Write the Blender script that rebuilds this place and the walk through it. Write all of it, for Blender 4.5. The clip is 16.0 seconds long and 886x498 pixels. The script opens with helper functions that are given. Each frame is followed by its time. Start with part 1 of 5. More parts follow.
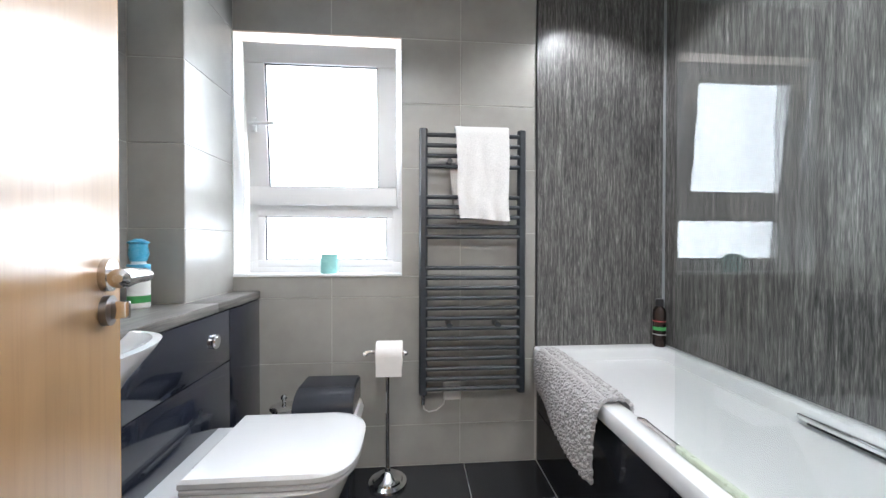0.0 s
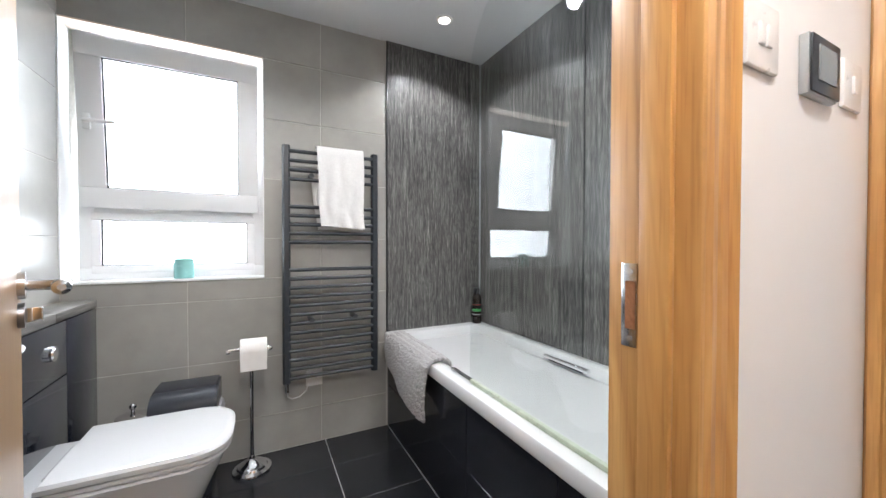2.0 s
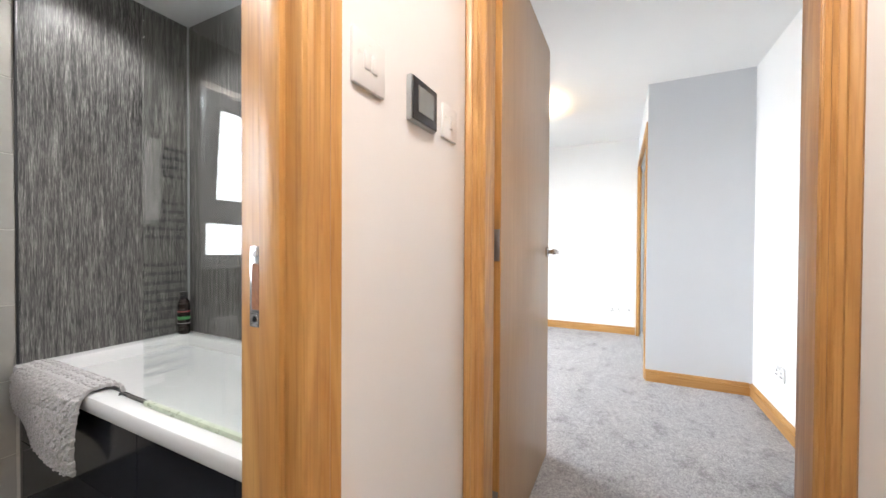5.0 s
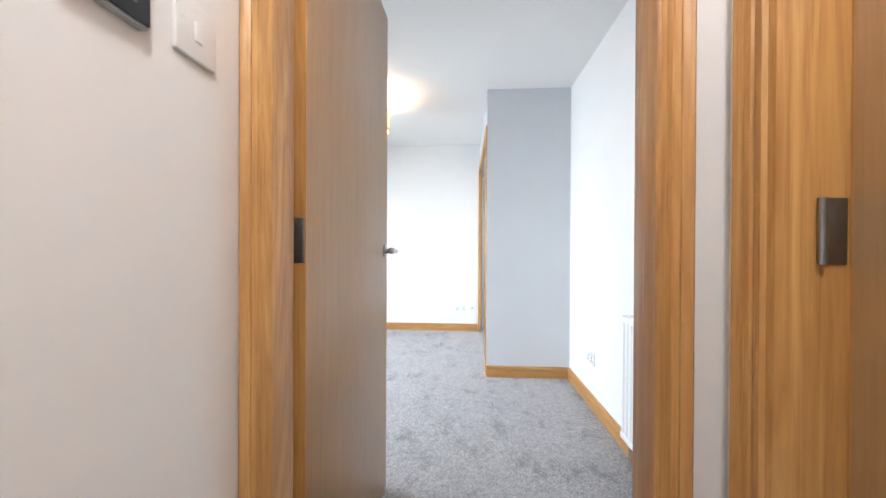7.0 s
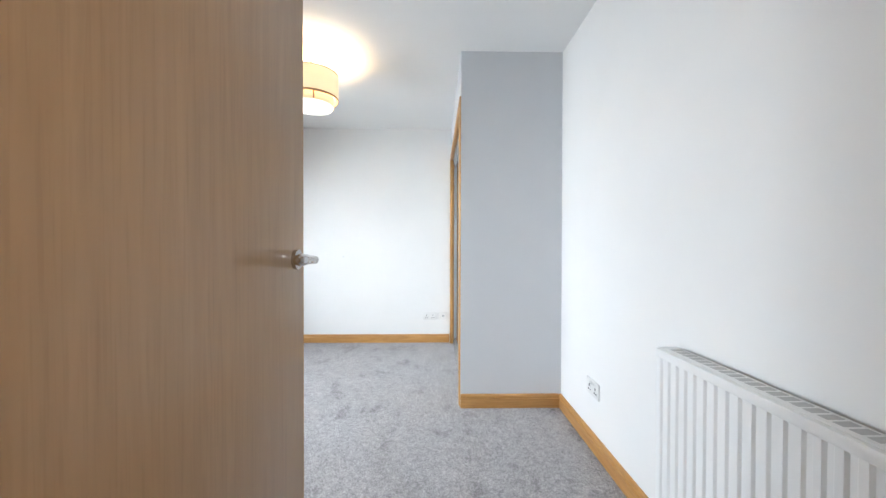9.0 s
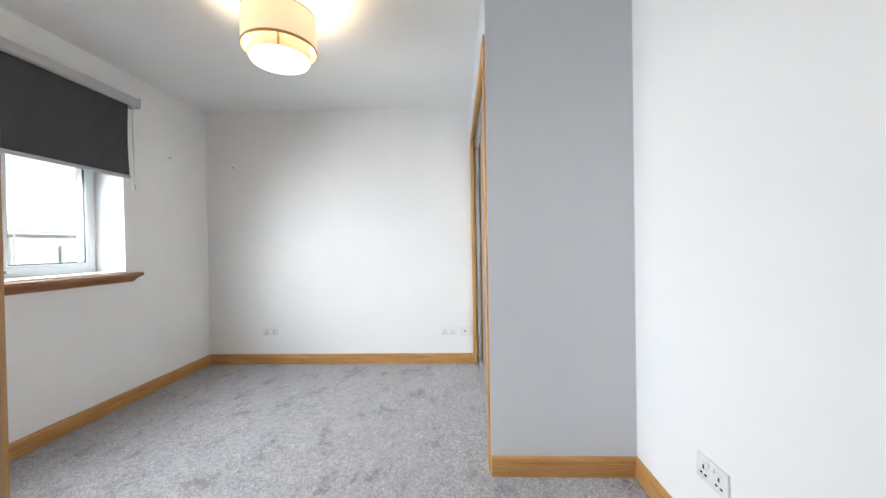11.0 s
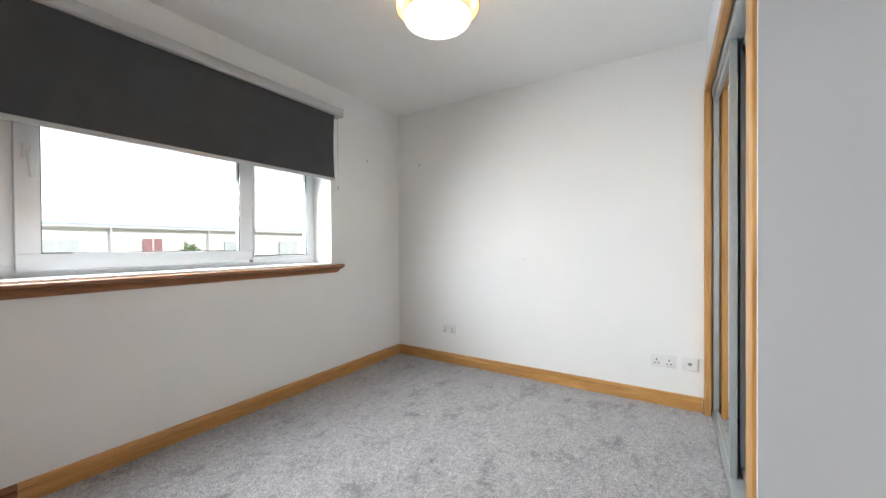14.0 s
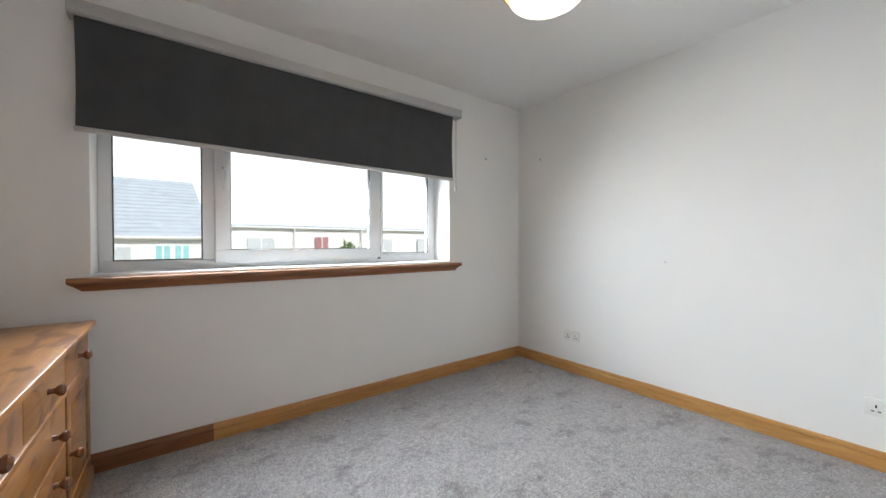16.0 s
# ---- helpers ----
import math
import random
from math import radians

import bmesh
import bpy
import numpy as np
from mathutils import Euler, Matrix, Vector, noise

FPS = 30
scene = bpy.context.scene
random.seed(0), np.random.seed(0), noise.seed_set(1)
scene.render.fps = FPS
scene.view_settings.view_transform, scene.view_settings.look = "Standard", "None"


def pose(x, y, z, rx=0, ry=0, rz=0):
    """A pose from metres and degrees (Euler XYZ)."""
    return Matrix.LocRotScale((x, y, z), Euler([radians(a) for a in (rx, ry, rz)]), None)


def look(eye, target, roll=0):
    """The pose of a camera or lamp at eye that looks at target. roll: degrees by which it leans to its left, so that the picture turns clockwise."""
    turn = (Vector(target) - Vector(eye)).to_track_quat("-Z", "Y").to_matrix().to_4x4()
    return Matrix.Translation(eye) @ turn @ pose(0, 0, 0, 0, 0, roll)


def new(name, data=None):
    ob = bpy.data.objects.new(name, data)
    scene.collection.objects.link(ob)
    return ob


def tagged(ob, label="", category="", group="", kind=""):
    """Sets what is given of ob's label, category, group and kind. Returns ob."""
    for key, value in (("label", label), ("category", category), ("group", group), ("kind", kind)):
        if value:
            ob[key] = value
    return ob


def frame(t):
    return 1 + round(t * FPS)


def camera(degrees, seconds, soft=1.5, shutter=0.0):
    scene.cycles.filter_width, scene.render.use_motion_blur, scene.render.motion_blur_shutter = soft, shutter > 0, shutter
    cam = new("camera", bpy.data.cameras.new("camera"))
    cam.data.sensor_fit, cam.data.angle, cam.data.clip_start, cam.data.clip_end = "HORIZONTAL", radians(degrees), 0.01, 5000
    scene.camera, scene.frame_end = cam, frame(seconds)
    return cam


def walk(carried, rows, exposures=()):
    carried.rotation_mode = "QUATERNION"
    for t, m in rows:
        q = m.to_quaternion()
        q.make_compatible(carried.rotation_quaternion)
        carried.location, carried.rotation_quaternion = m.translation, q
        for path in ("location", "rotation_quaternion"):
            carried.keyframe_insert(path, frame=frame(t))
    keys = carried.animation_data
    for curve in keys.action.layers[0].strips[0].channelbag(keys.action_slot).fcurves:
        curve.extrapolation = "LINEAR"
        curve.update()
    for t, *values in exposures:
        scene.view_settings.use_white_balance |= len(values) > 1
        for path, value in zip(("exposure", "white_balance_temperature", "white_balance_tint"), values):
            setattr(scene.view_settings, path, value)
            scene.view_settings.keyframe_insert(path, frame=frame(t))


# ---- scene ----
cam = camera(101.8, 16.0)
PATH = [
    (0, (0.325, 0.345, 1.082), (0.482, 2.339, 1.061), 0.1),
    (0.5, (0.292, 0.266, 1.079), (0.637, 2.236, 1.063), 0.0),
    (1, (0.284, 0.193, 1.097), (0.821, 2.12, 1.073), -0.0),
    (1.5, (0.275, 0.085, 1.101), (0.995, 1.951, 1.076), 0.1),
    (2, (0.243, -0.008, 1.114), (1.149, 1.775, 1.085), 0.1),
    (2.5, (0.225, -0.082, 1.115), (1.308, 1.6, 1.084), 0.2),
    (3, (0.227, -0.134, 1.117), (1.48, 1.425, 1.083), 0.2),
    (3.5, (0.24, -0.168, 1.11), (1.656, 1.244, 1.079), 0.2),
    (4, (0.273, -0.175, 1.105), (1.838, 1.07, 1.075), 0.3),
    (4.5, (0.318, -0.171, 1.093), (2.007, 0.899, 1.067), 0.3),
    (5, (0.367, -0.161, 1.089), (2.162, 0.721, 1.065), 0.3),
    (5.2, (0.39, -0.161, 1.086), (2.219, 0.649, 1.068), 0.4),
    (7.3, (0.784, -0.19, 1.073), (2.782, -0.119, 1.057), 0.1),
    (7.5, (0.848, -0.2, 1.077), (2.847, -0.147, 1.057), -0.0),
    (8, (0.967, -0.213, 1.084), (2.967, -0.192, 1.066), -0.0),
    (8.5, (1.11, -0.21, 1.083), (3.11, -0.22, 1.066), 0.0),
    (9, (1.302, -0.191, 1.093), (3.302, -0.228, 1.071), 0.1),
    (9.2, (1.382, -0.191, 1.094), (3.382, -0.232, 1.07), 0.0),
    (11.3, (2.1, -0.21, 1.094), (4.096, -0.091, 1.067), -0.7),
    (11.5, (2.156, -0.186, 1.12), (4.149, -0.028, 1.082), -0.3),
    (12, (2.266, -0.17, 1.104), (4.244, 0.128, 1.072), -0.6),
    (12.5, (2.338, -0.152, 1.114), (4.285, 0.304, 1.076), -0.5),
    (13, (2.414, -0.151, 1.11), (4.299, 0.515, 1.074), -0.5),
    (13.5, (2.471, -0.158, 1.099), (4.265, 0.725, 1.071), -0.5),
    (14, (2.519, -0.169, 1.081), (4.207, 0.903, 1.063), -0.4),
    (14.5, (2.549, -0.173, 1.081), (4.124, 1.059, 1.061), -0.3),
    (15, (2.596, -0.192, 1.084), (4.042, 1.189, 1.062), -0.2),
    (15.5, (2.645, -0.224, 1.079), (3.95, 1.292, 1.058), -0.2),
    (16, (2.649, -0.205, 1.088), (3.853, 1.392, 1.062), -0.1),
]
walk(cam, [(t, look(eye, target, roll)) for t, eye, target, roll in PATH],
     exposures=((0, 0.52, 6050, 10), (2.5, 0.48, 6250, 11), (4, 0.52, 6500, 12), (5.2, 0.47, 6450, 11), (7.3, 0.3, 6000, 9), (8, 0.22, 5950, 8),
                (9.2, 0.0, 6200, 9), (11.3, -0.1, 6350, 10), (13, -0.12, 6500, 10), (14.5, -0.3, 6550, 10), (16, -0.42, 6500, 10)))

# ---- light ----
world = bpy.data.worlds.new("world")
scene.world = world
world.use_nodes = True
wn = world.node_tree
sky = wn.nodes.new("ShaderNodeTexSky")
sky.sky_type, sky.sun_disc = "NISHITA", False
sky.sun_elevation, sky.sun_rotation = radians(42), radians(160)
sky.air_density, sky.dust_density = 1.0, 3.0
wn.links.new(sky.outputs[0], wn.nodes["Background"].inputs[0])
wn.nodes["Background"].inputs[1].default_value = 0.15


# the bathroom has its own axes; this lays it beside the hall
BATHROOM = Matrix.Translation((0.233, 0.053, 0)) @ Matrix.Scale(0.975, 4)


def lamp(name, kind, energy, m, color=(1, 1, 1), **more):
    data = bpy.data.lights.new(name, kind)
    data.energy, data.color = energy, color
    if "size" in more:
        data.size = more["size"]
    if "size_y" in more:
        data.shape, data.size_y = "RECTANGLE", more["size_y"]
    if "angle" in more:
        data.angle = radians(more["angle"])
    if "spot" in more:
        data.spot_size, data.spot_blend = radians(more["spot"]), 0.55
    if "spread" in more:
        data.spread = radians(more["spread"])
    if "soft" in more:
        data.shadow_soft_size = more["soft"]
    ob = new(name, data)
    ob.matrix_basis = m
    return ob


lamp("sun", "SUN", 5.0, look((2, -6, 9), (2, 4, 0)), (1.0, 0.98, 0.95), angle=10)
# daylight in the two window openings
lamp("bathroom_window_daylight", "AREA", 24, look((-0.118, 2.296, 1.51), (-0.06, 0.05, 1.30)), (0.90, 0.955, 1.0), size=0.74, size_y=1.15)
lamp("bedroom_window_daylight", "AREA", 75, look((3.43, 2.375, 1.31), (4.15, 0.0, 0.15)), (0.86, 0.935, 1.0), size=2.12, size_y=0.62, spread=132)
# lamps that the place has: recessed bathroom spots, the bedroom pendant's bulb
SPOTS = [(0.94, 1.755), (0.05, 1.30), (0.94, 0.80)]
for sx, sy in SPOTS:
    lamp("spot_bulb", "SPOT", 31, BATHROOM @ pose(sx, sy, 2.385), (1.0, 0.985, 0.97), spot=134, soft=0.03)
lamp("pendant_bulb", "POINT", 22, pose(3.81, 0.67, 2.17), (1.0, 0.78, 0.52), soft=0.06)
# unseen fill light added to brighten the hall; no fitting stands there
lamp("hall_fill_light", "POINT", 33, pose(0.42, -0.30, 2.30), (1.0, 0.96, 0.93), soft=0.10)


# ---- materials ----
def mat(name, rough=0.5, metal=0.0):
    m = bpy.data.materials.new(name)
    m.use_nodes = True
    b = m.node_tree.nodes["Principled BSDF"]
    b.inputs["Roughness"].default_value, b.inputs["Metallic"].default_value = rough, metal
    return m, m.node_tree, b


def ramp(nt, src, stops):
    r = nt.nodes.new("ShaderNodeValToRGB")
    e = r.color_ramp.elements
    e[0].position, e[0].color = stops[0][0], (*stops[0][1], 1)
    e[1].position, e[1].color = stops[-1][0], (*stops[-1][1], 1)
    for p, c in stops[1:-1]:
        e.new(p).color = (*c, 1)
    nt.links.new(src, r.inputs[0])
    return r.outputs[0]


def noisy(nt, scale, stretch=(1, 1, 1), detail=4, rough=0.55, distort=0.0):
    tc, mp, n = (nt.nodes.new("ShaderNode" + k) for k in ("TexCoord", "Mapping", "TexNoise"))
    mp.inputs["Scale"].default_value = stretch
    n.inputs["Scale"].default_value, n.inputs["Detail"].default_value = scale, detail
    n.inputs["Roughness"].default_value, n.inputs["Distortion"].default_value = rough, distort
    nt.links.new(tc.outputs["Object"], mp.inputs[0])
    nt.links.new(mp.outputs[0], n.inputs[0])
    return n.outputs[0]


def blend(nt, a, b, fac, how="MIX"):
    n = nt.nodes.new("ShaderNodeMix")
    n.data_type, n.blend_type = "RGBA", how
    for value, slot in ((fac, n.inputs[0]), (a, n.inputs[6]), (b, n.inputs[7])):
        if isinstance(value, (int, float)):
            slot.default_value = value
        elif isinstance(value, tuple):
            slot.default_value = (*value, 1)
        else:
            nt.links.new(value, slot)
    return n.outputs[2]


def bump(nt, b, src, strength, distance):
    n = nt.nodes.new("ShaderNodeBump")
    n.inputs["Strength"].default_value, n.inputs["Distance"].default_value = strength, distance
    nt.links.new(src, n.inputs["Height"])
    nt.links.new(n.outputs[0], b.inputs["Normal"])


def plain(name, colour, rough=0.5, metal=0.0, vary=0.06, scale=6.0, relief=0.0, fine=120.0, coat=0.0):
    """Paint, plastic, metal: a base colour with large soft stains and a fine relief."""
    m, nt, b = mat(name, rough, metal)
    lo = tuple(max(0, c * (1 - vary)) for c in colour)
    hi = tuple(min(1, c * (1 + vary)) for c in colour)
    nt.links.new(ramp(nt, noisy(nt, scale), [(0.3, lo), (0.7, hi)]), b.inputs["Base Color"])
    rr = ramp(nt, noisy(nt, scale * 2.3), [(0.3, (rough * 0.85,) * 3), (0.7, (min(1, rough * 1.15),) * 3)])
    nt.links.new(rr, b.inputs["Roughness"])
    if relief:
        bump(nt, b, noisy(nt, fine, detail=2), relief, 0.002)
    b.inputs["Coat Weight"].default_value = coat
    return m


def wood(name, dark, mid, light, axis, rough=0.42, grain=26.0, knots=False, fine=0.4):
    """Broad wavering growth figure along the grain, fine streaks and pores over it."""
    m, nt, b = mat(name, rough)
    k = "xyz".index(axis)

    def along(f):
        st = [1.0, 1.0, 1.0]
        st[k] = f
        return st
    figure = noisy(nt, grain * 0.45, along(0.10), 3, 0.5, 2.2)
    base = ramp(nt, figure, [(0.25, dark), (0.42, mid), (0.52, tuple((p + q) / 2 for p, q in zip(dark, mid))), (0.60, mid), (0.76, light)])
    g = noisy(nt, grain * 2.2, along(0.025), 4, 0.6, 0.3)
    col = blend(nt, base, ramp(nt, g, [(0.30, (0.66, 0.60, 0.54)), (0.62, (1, 1, 1))]), fine, "MULTIPLY")
    pores = ramp(nt, noisy(nt, grain * 9, along(0.03), 2), [(0.34, (0.66, 0.58, 0.5)), (0.48, (1, 1, 1))])
    col = blend(nt, col, pores, fine, "MULTIPLY")
    tone = ramp(nt, noisy(nt, 2.2, along(0.5), 2), [(0.3, (0.88, 0.85, 0.82)), (0.7, (1, 1, 1))])
    col = blend(nt, col, tone, 0.8, "MULTIPLY")
    if knots:
        spots = ramp(nt, noisy(nt, 9.0, along(0.5), 2, 0.4, 1.2), [(0.56, (1, 1, 1)), (0.66, (0.30, 0.15, 0.08))])
        col = blend(nt, col, spots, 0.8, "MULTIPLY")
    nt.links.new(col, b.inputs["Base Color"])
    bump(nt, b, g, 0.10, 0.0012)
    b.inputs["Coat Weight"].default_value = 0.2
    b.inputs["Coat Roughness"].default_value = 0.22
    return m


def tile_material(name, a, c, rough, relief=0.006):
    m, nt, b = mat(name, rough)
    col = ramp(nt, noisy(nt, 5.0, detail=6), [(0.3, a), (0.7, c)])
    info = nt.nodes.new("ShaderNodeObjectInfo")
    tint = ramp(nt, info.outputs["Random"], [(0.0, (0.93, 0.93, 0.93)), (1.0, (1.0, 1.0, 1.0))])
    nt.links.new(blend(nt, col, tint, 1.0, "MULTIPLY"), b.inputs["Base Color"])
    nt.links.new(ramp(nt, noisy(nt, 14.0), [(0.3, (rough * 0.96,) * 3), (0.7, (rough * 1.06,) * 3)]), b.inputs["Roughness"])
    bump(nt, b, noisy(nt, 60.0, detail=5), relief, 0.002)
    return m


PAINT = plain("white_wall_paint", (0.83, 0.82, 0.805), 0.6, vary=0.015, scale=2.0, relief=0.06, fine=260)
# slightly grey paint, plus the bluish shade of facing away from the window
PAINT_GREY_SHADED = plain("shaded_pale_grey_wall_paint", (0.66, 0.675, 0.70), 0.6, vary=0.015, scale=2.0, relief=0.06, fine=260)
CEIL = plain("ceiling_paint", (0.84, 0.835, 0.82), 0.75, vary=0.015, scale=1.5, relief=0.04, fine=200)
CEIL_BATH = plain("bathroom_ceiling_panel", (0.74, 0.75, 0.76), 0.22, vary=0.02, scale=2.0)
WHITE_PVC = plain("white_window_plastic", (0.84, 0.845, 0.85), 0.55, vary=0.01, scale=5)
GLOSS_WHITE = plain("white_ceramic", (0.63, 0.635, 0.64), 0.14, vary=0.015, scale=4, coat=0.5)
ACRYLIC = plain("white_bath_acrylic", (0.65, 0.66, 0.66), 0.18, vary=0.015, scale=3, coat=0.3)
ENAMEL = plain("white_radiator_enamel", (0.82, 0.82, 0.81), 0.5, vary=0.01, scale=5)
SWITCH = plain("white_switch_plastic", (0.78, 0.77, 0.75), 0.3, vary=0.02, scale=9)
CHROME = plain("chrome", (0.78, 0.78, 0.79), 0.09, 1.0, vary=0.03, scale=9)
STEEL = plain("brushed_steel", (0.27, 0.27, 0.275), 0.34, 1.0, vary=0.10, scale=22)
SATIN = plain("satin_chrome", (0.62, 0.62, 0.63), 0.22, 1.0, vary=0.05, scale=20)
ALU = plain("satin_aluminium_track", (0.40, 0.42, 0.425), 0.36, 0.4, vary=0.05, scale=10)
ANTHRACITE = plain("anthracite_radiator_paint", (0.022, 0.027, 0.033), 0.36, vary=0.12, scale=9, relief=0.05)
NAVY = plain("dark_blue_gloss_panel", (0.014, 0.017, 0.028), 0.10, vary=0.10, scale=3, coat=0.5)
BLACK = plain("black_plastic", (0.012, 0.012, 0.013), 0.35, vary=0.2, scale=9)
BIN_GREY = plain("dark_grey_bin_plastic", (0.028, 0.031, 0.040), 0.22, vary=0.15, scale=7)
GROUT = plain("pale_grout", (0.52, 0.50, 0.46), 0.8, vary=0.12, scale=40, relief=0.2)
GROUT_DARK = plain("floor_grout", (0.50, 0.50, 0.47), 0.8, vary=0.2, scale=30, relief=0.2)
SEAL = plain("greenish_screen_seal", (0.42, 0.47, 0.36), 0.3, vary=0.12, scale=20)
PAPER = plain("toilet_paper", (0.80, 0.78, 0.75), 0.95, vary=0.03, scale=30, relief=0.25, fine=300)
LINER = plain("white_bin_liner", (0.72, 0.73, 0.75), 0.35, vary=0.08, scale=18, relief=0.4, fine=40)
TURQ = plain("turquoise_candle_glass", (0.30, 0.62, 0.60), 0.25, vary=0.08, scale=14)
BLUE_PLASTIC = plain("blue_spray_bottle", (0.10, 0.42, 0.62), 0.28, vary=0.12, scale=16)
GREEN = plain("green_label", (0.05, 0.30, 0.08), 0.5, vary=0.15, scale=40)
RED = plain("red_label", (0.32, 0.03, 0.03), 0.5, vary=0.15, scale=40)
DARK_BOTTLE = plain("dark_bottle_plastic", (0.022, 0.014, 0.012), 0.18, vary=0.2, scale=14)
DARKHOLE = plain("dark_slot", (0.01, 0.01, 0.01), 0.7, vary=0.2)
SCREEN = plain("grey_display", (0.22, 0.23, 0.22), 0.15, vary=0.04, scale=9)
BLIND = plain("charcoal_blind_fabric", (0.050, 0.053, 0.058), 0.85, vary=0.05, scale=3, relief=0.15, fine=420)
BLIND_RAIL = plain("grey_blind_rail", (0.47, 0.47, 0.465), 0.4, vary=0.03, scale=6)
GASKET = plain("black_glazing_gasket", (0.015, 0.016, 0.017), 0.6, vary=0.1)
CARD = plain("brown_card_core", (0.35, 0.25, 0.16), 0.9, vary=0.1)
TILE_WALL = tile_material("grey_beige_wall_tile", (0.30, 0.29, 0.265), (0.37, 0.36, 0.332), 0.32)
TILE_FLOOR = tile_material("black_floor_tile", (0.012, 0.013, 0.015), (0.024, 0.025, 0.028), 0.22, 0.10)
TILE_PANEL = tile_material("black_gloss_panel_tile", (0.010, 0.011, 0.014), (0.018, 0.019, 0.024), 0.11, 0.03)
PINE_V = wood("varnished_pine_upright", (0.42, 0.195, 0.052), (0.58, 0.315, 0.10), (0.70, 0.42, 0.16), "z", grain=20)
PINE_X = wood("varnished_pine_along_x", (0.42, 0.195, 0.052), (0.57, 0.305, 0.10), (0.68, 0.40, 0.155), "x", grain=22)
PINE_Y = wood("varnished_pine_along_y", (0.42, 0.195, 0.052), (0.57, 0.305, 0.10), (0.68, 0.40, 0.155), "y", grain=22)
SILL_WOOD = wood("red_brown_sill_wood", (0.22, 0.085, 0.03), (0.33, 0.135, 0.05), (0.42, 0.19, 0.07), "x", grain=24)
DOOR_VENEER = wood("pale_beech_door_veneer", (0.385, 0.228, 0.100), (0.42, 0.256, 0.117), (0.455, 0.284, 0.135), "z", 0.33, 18, fine=0.22)
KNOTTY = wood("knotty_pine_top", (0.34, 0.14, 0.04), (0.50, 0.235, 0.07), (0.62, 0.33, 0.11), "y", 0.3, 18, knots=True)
# same pine as the top, darkened for the shade on the chest's body
KNOTTY_SHADED = wood("shaded_knotty_pine_front", (0.29, 0.115, 0.03), (0.42, 0.185, 0.05), (0.52, 0.25, 0.08), "y", 0.33, 18, knots=True)
SHADED_PINE_X = wood("shaded_red_brown_pine", (0.17, 0.065, 0.022), (0.25, 0.10, 0.034), (0.31, 0.135, 0.05), "x", grain=22)
KNOB_WOOD = wood("dark_turned_knob_wood", (0.13, 0.045, 0.016), (0.20, 0.07, 0.025), (0.28, 0.11, 0.04), "x", 0.22, 40)


def streaked_board():
    m, nt, b = mat("dark_streaked_wall_board", 0.31)
    b.inputs["Specular IOR Level"].default_value = 0.32
    a = noisy(nt, 1.0, (360, 360, 20.0), 4, 0.7)
    c = noisy(nt, 1.0, (70, 70, 3.0), 3, 0.6)
    mixed = blend(nt, a, c, 0.35)
    nt.links.new(ramp(nt, mixed, [(0.34, (0.018, 0.018, 0.018)), (0.47, (0.075, 0.073, 0.070)), (0.57, (0.17, 0.166, 0.158)), (0.70, (0.40, 0.39, 0.37))]), b.inputs["Base Color"])
    bump(nt, b, a, 0.06, 0.001)
    return m


def worktop_material():
    m, nt, b = mat("grey_streaked_worktop", 0.3)
    a = noisy(nt, 1.0, (110, 6, 110), 4, 0.6)
    nt.links.new(ramp(nt, a, [(0.3, (0.05, 0.047, 0.043)), (0.55, (0.15, 0.14, 0.13)), (0.75, (0.28, 0.265, 0.24))]), b.inputs["Base Color"])
    return m


def carpet_material():
    m, nt, b = mat("grey_carpet_pile", 0.95)
    fleck = ramp(nt, noisy(nt, 210, detail=4, rough=0.75), [(0.34, (0.13, 0.126, 0.129)), (0.5, (0.43, 0.412, 0.416)), (0.66, (0.78, 0.755, 0.76))])
    tuft = ramp(nt, noisy(nt, 48, detail=5, rough=0.7, distort=0.5), [(0.32, (0.58, 0.575, 0.58)), (0.6, (1, 1, 1))])
    tread = ramp(nt, noisy(nt, 4.2, (1.0, 1.5, 1), 7, 0.72, 0.15), [(0.32, (0.50, 0.49, 0.49)), (0.46, (0.92, 0.92, 0.92)), (0.7, (1, 1, 1))])
    nt.links.new(blend(nt, blend(nt, fleck, tuft, 0.8, "MULTIPLY"), tread, 1.0, "MULTIPLY"), b.inputs["Base Color"])
    bump(nt, b, noisy(nt, 240, detail=4, rough=0.7), 0.9, 0.006)
    b.inputs["Sheen Weight"].default_value = 0.15
    return m


def cloth(name, colour, fine=260, deep=0.5):
    m, nt, b = mat(name, 0.95)
    hi = tuple(min(1, c * 1.1) for c in colour)
    lo = tuple(c * 0.82 for c in colour)
    nt.links.new(ramp(nt, noisy(nt, fine, detail=3), [(0.3, lo), (0.65, hi)]), b.inputs["Base Color"])
    bump(nt, b, noisy(nt, fine, detail=3), deep, 0.004)
    b.inputs["Sheen Weight"].default_value = 0.3
    return m


def glass(name, tint=(1, 1, 1), rough=0.0):
    m, nt, b = mat(name, rough)
    b.inputs["Base Color"].default_value = (*tint, 1)
    b.inputs["Transmission Weight"].default_value, b.inputs["IOR"].default_value = 1.0, 1.5
    return m


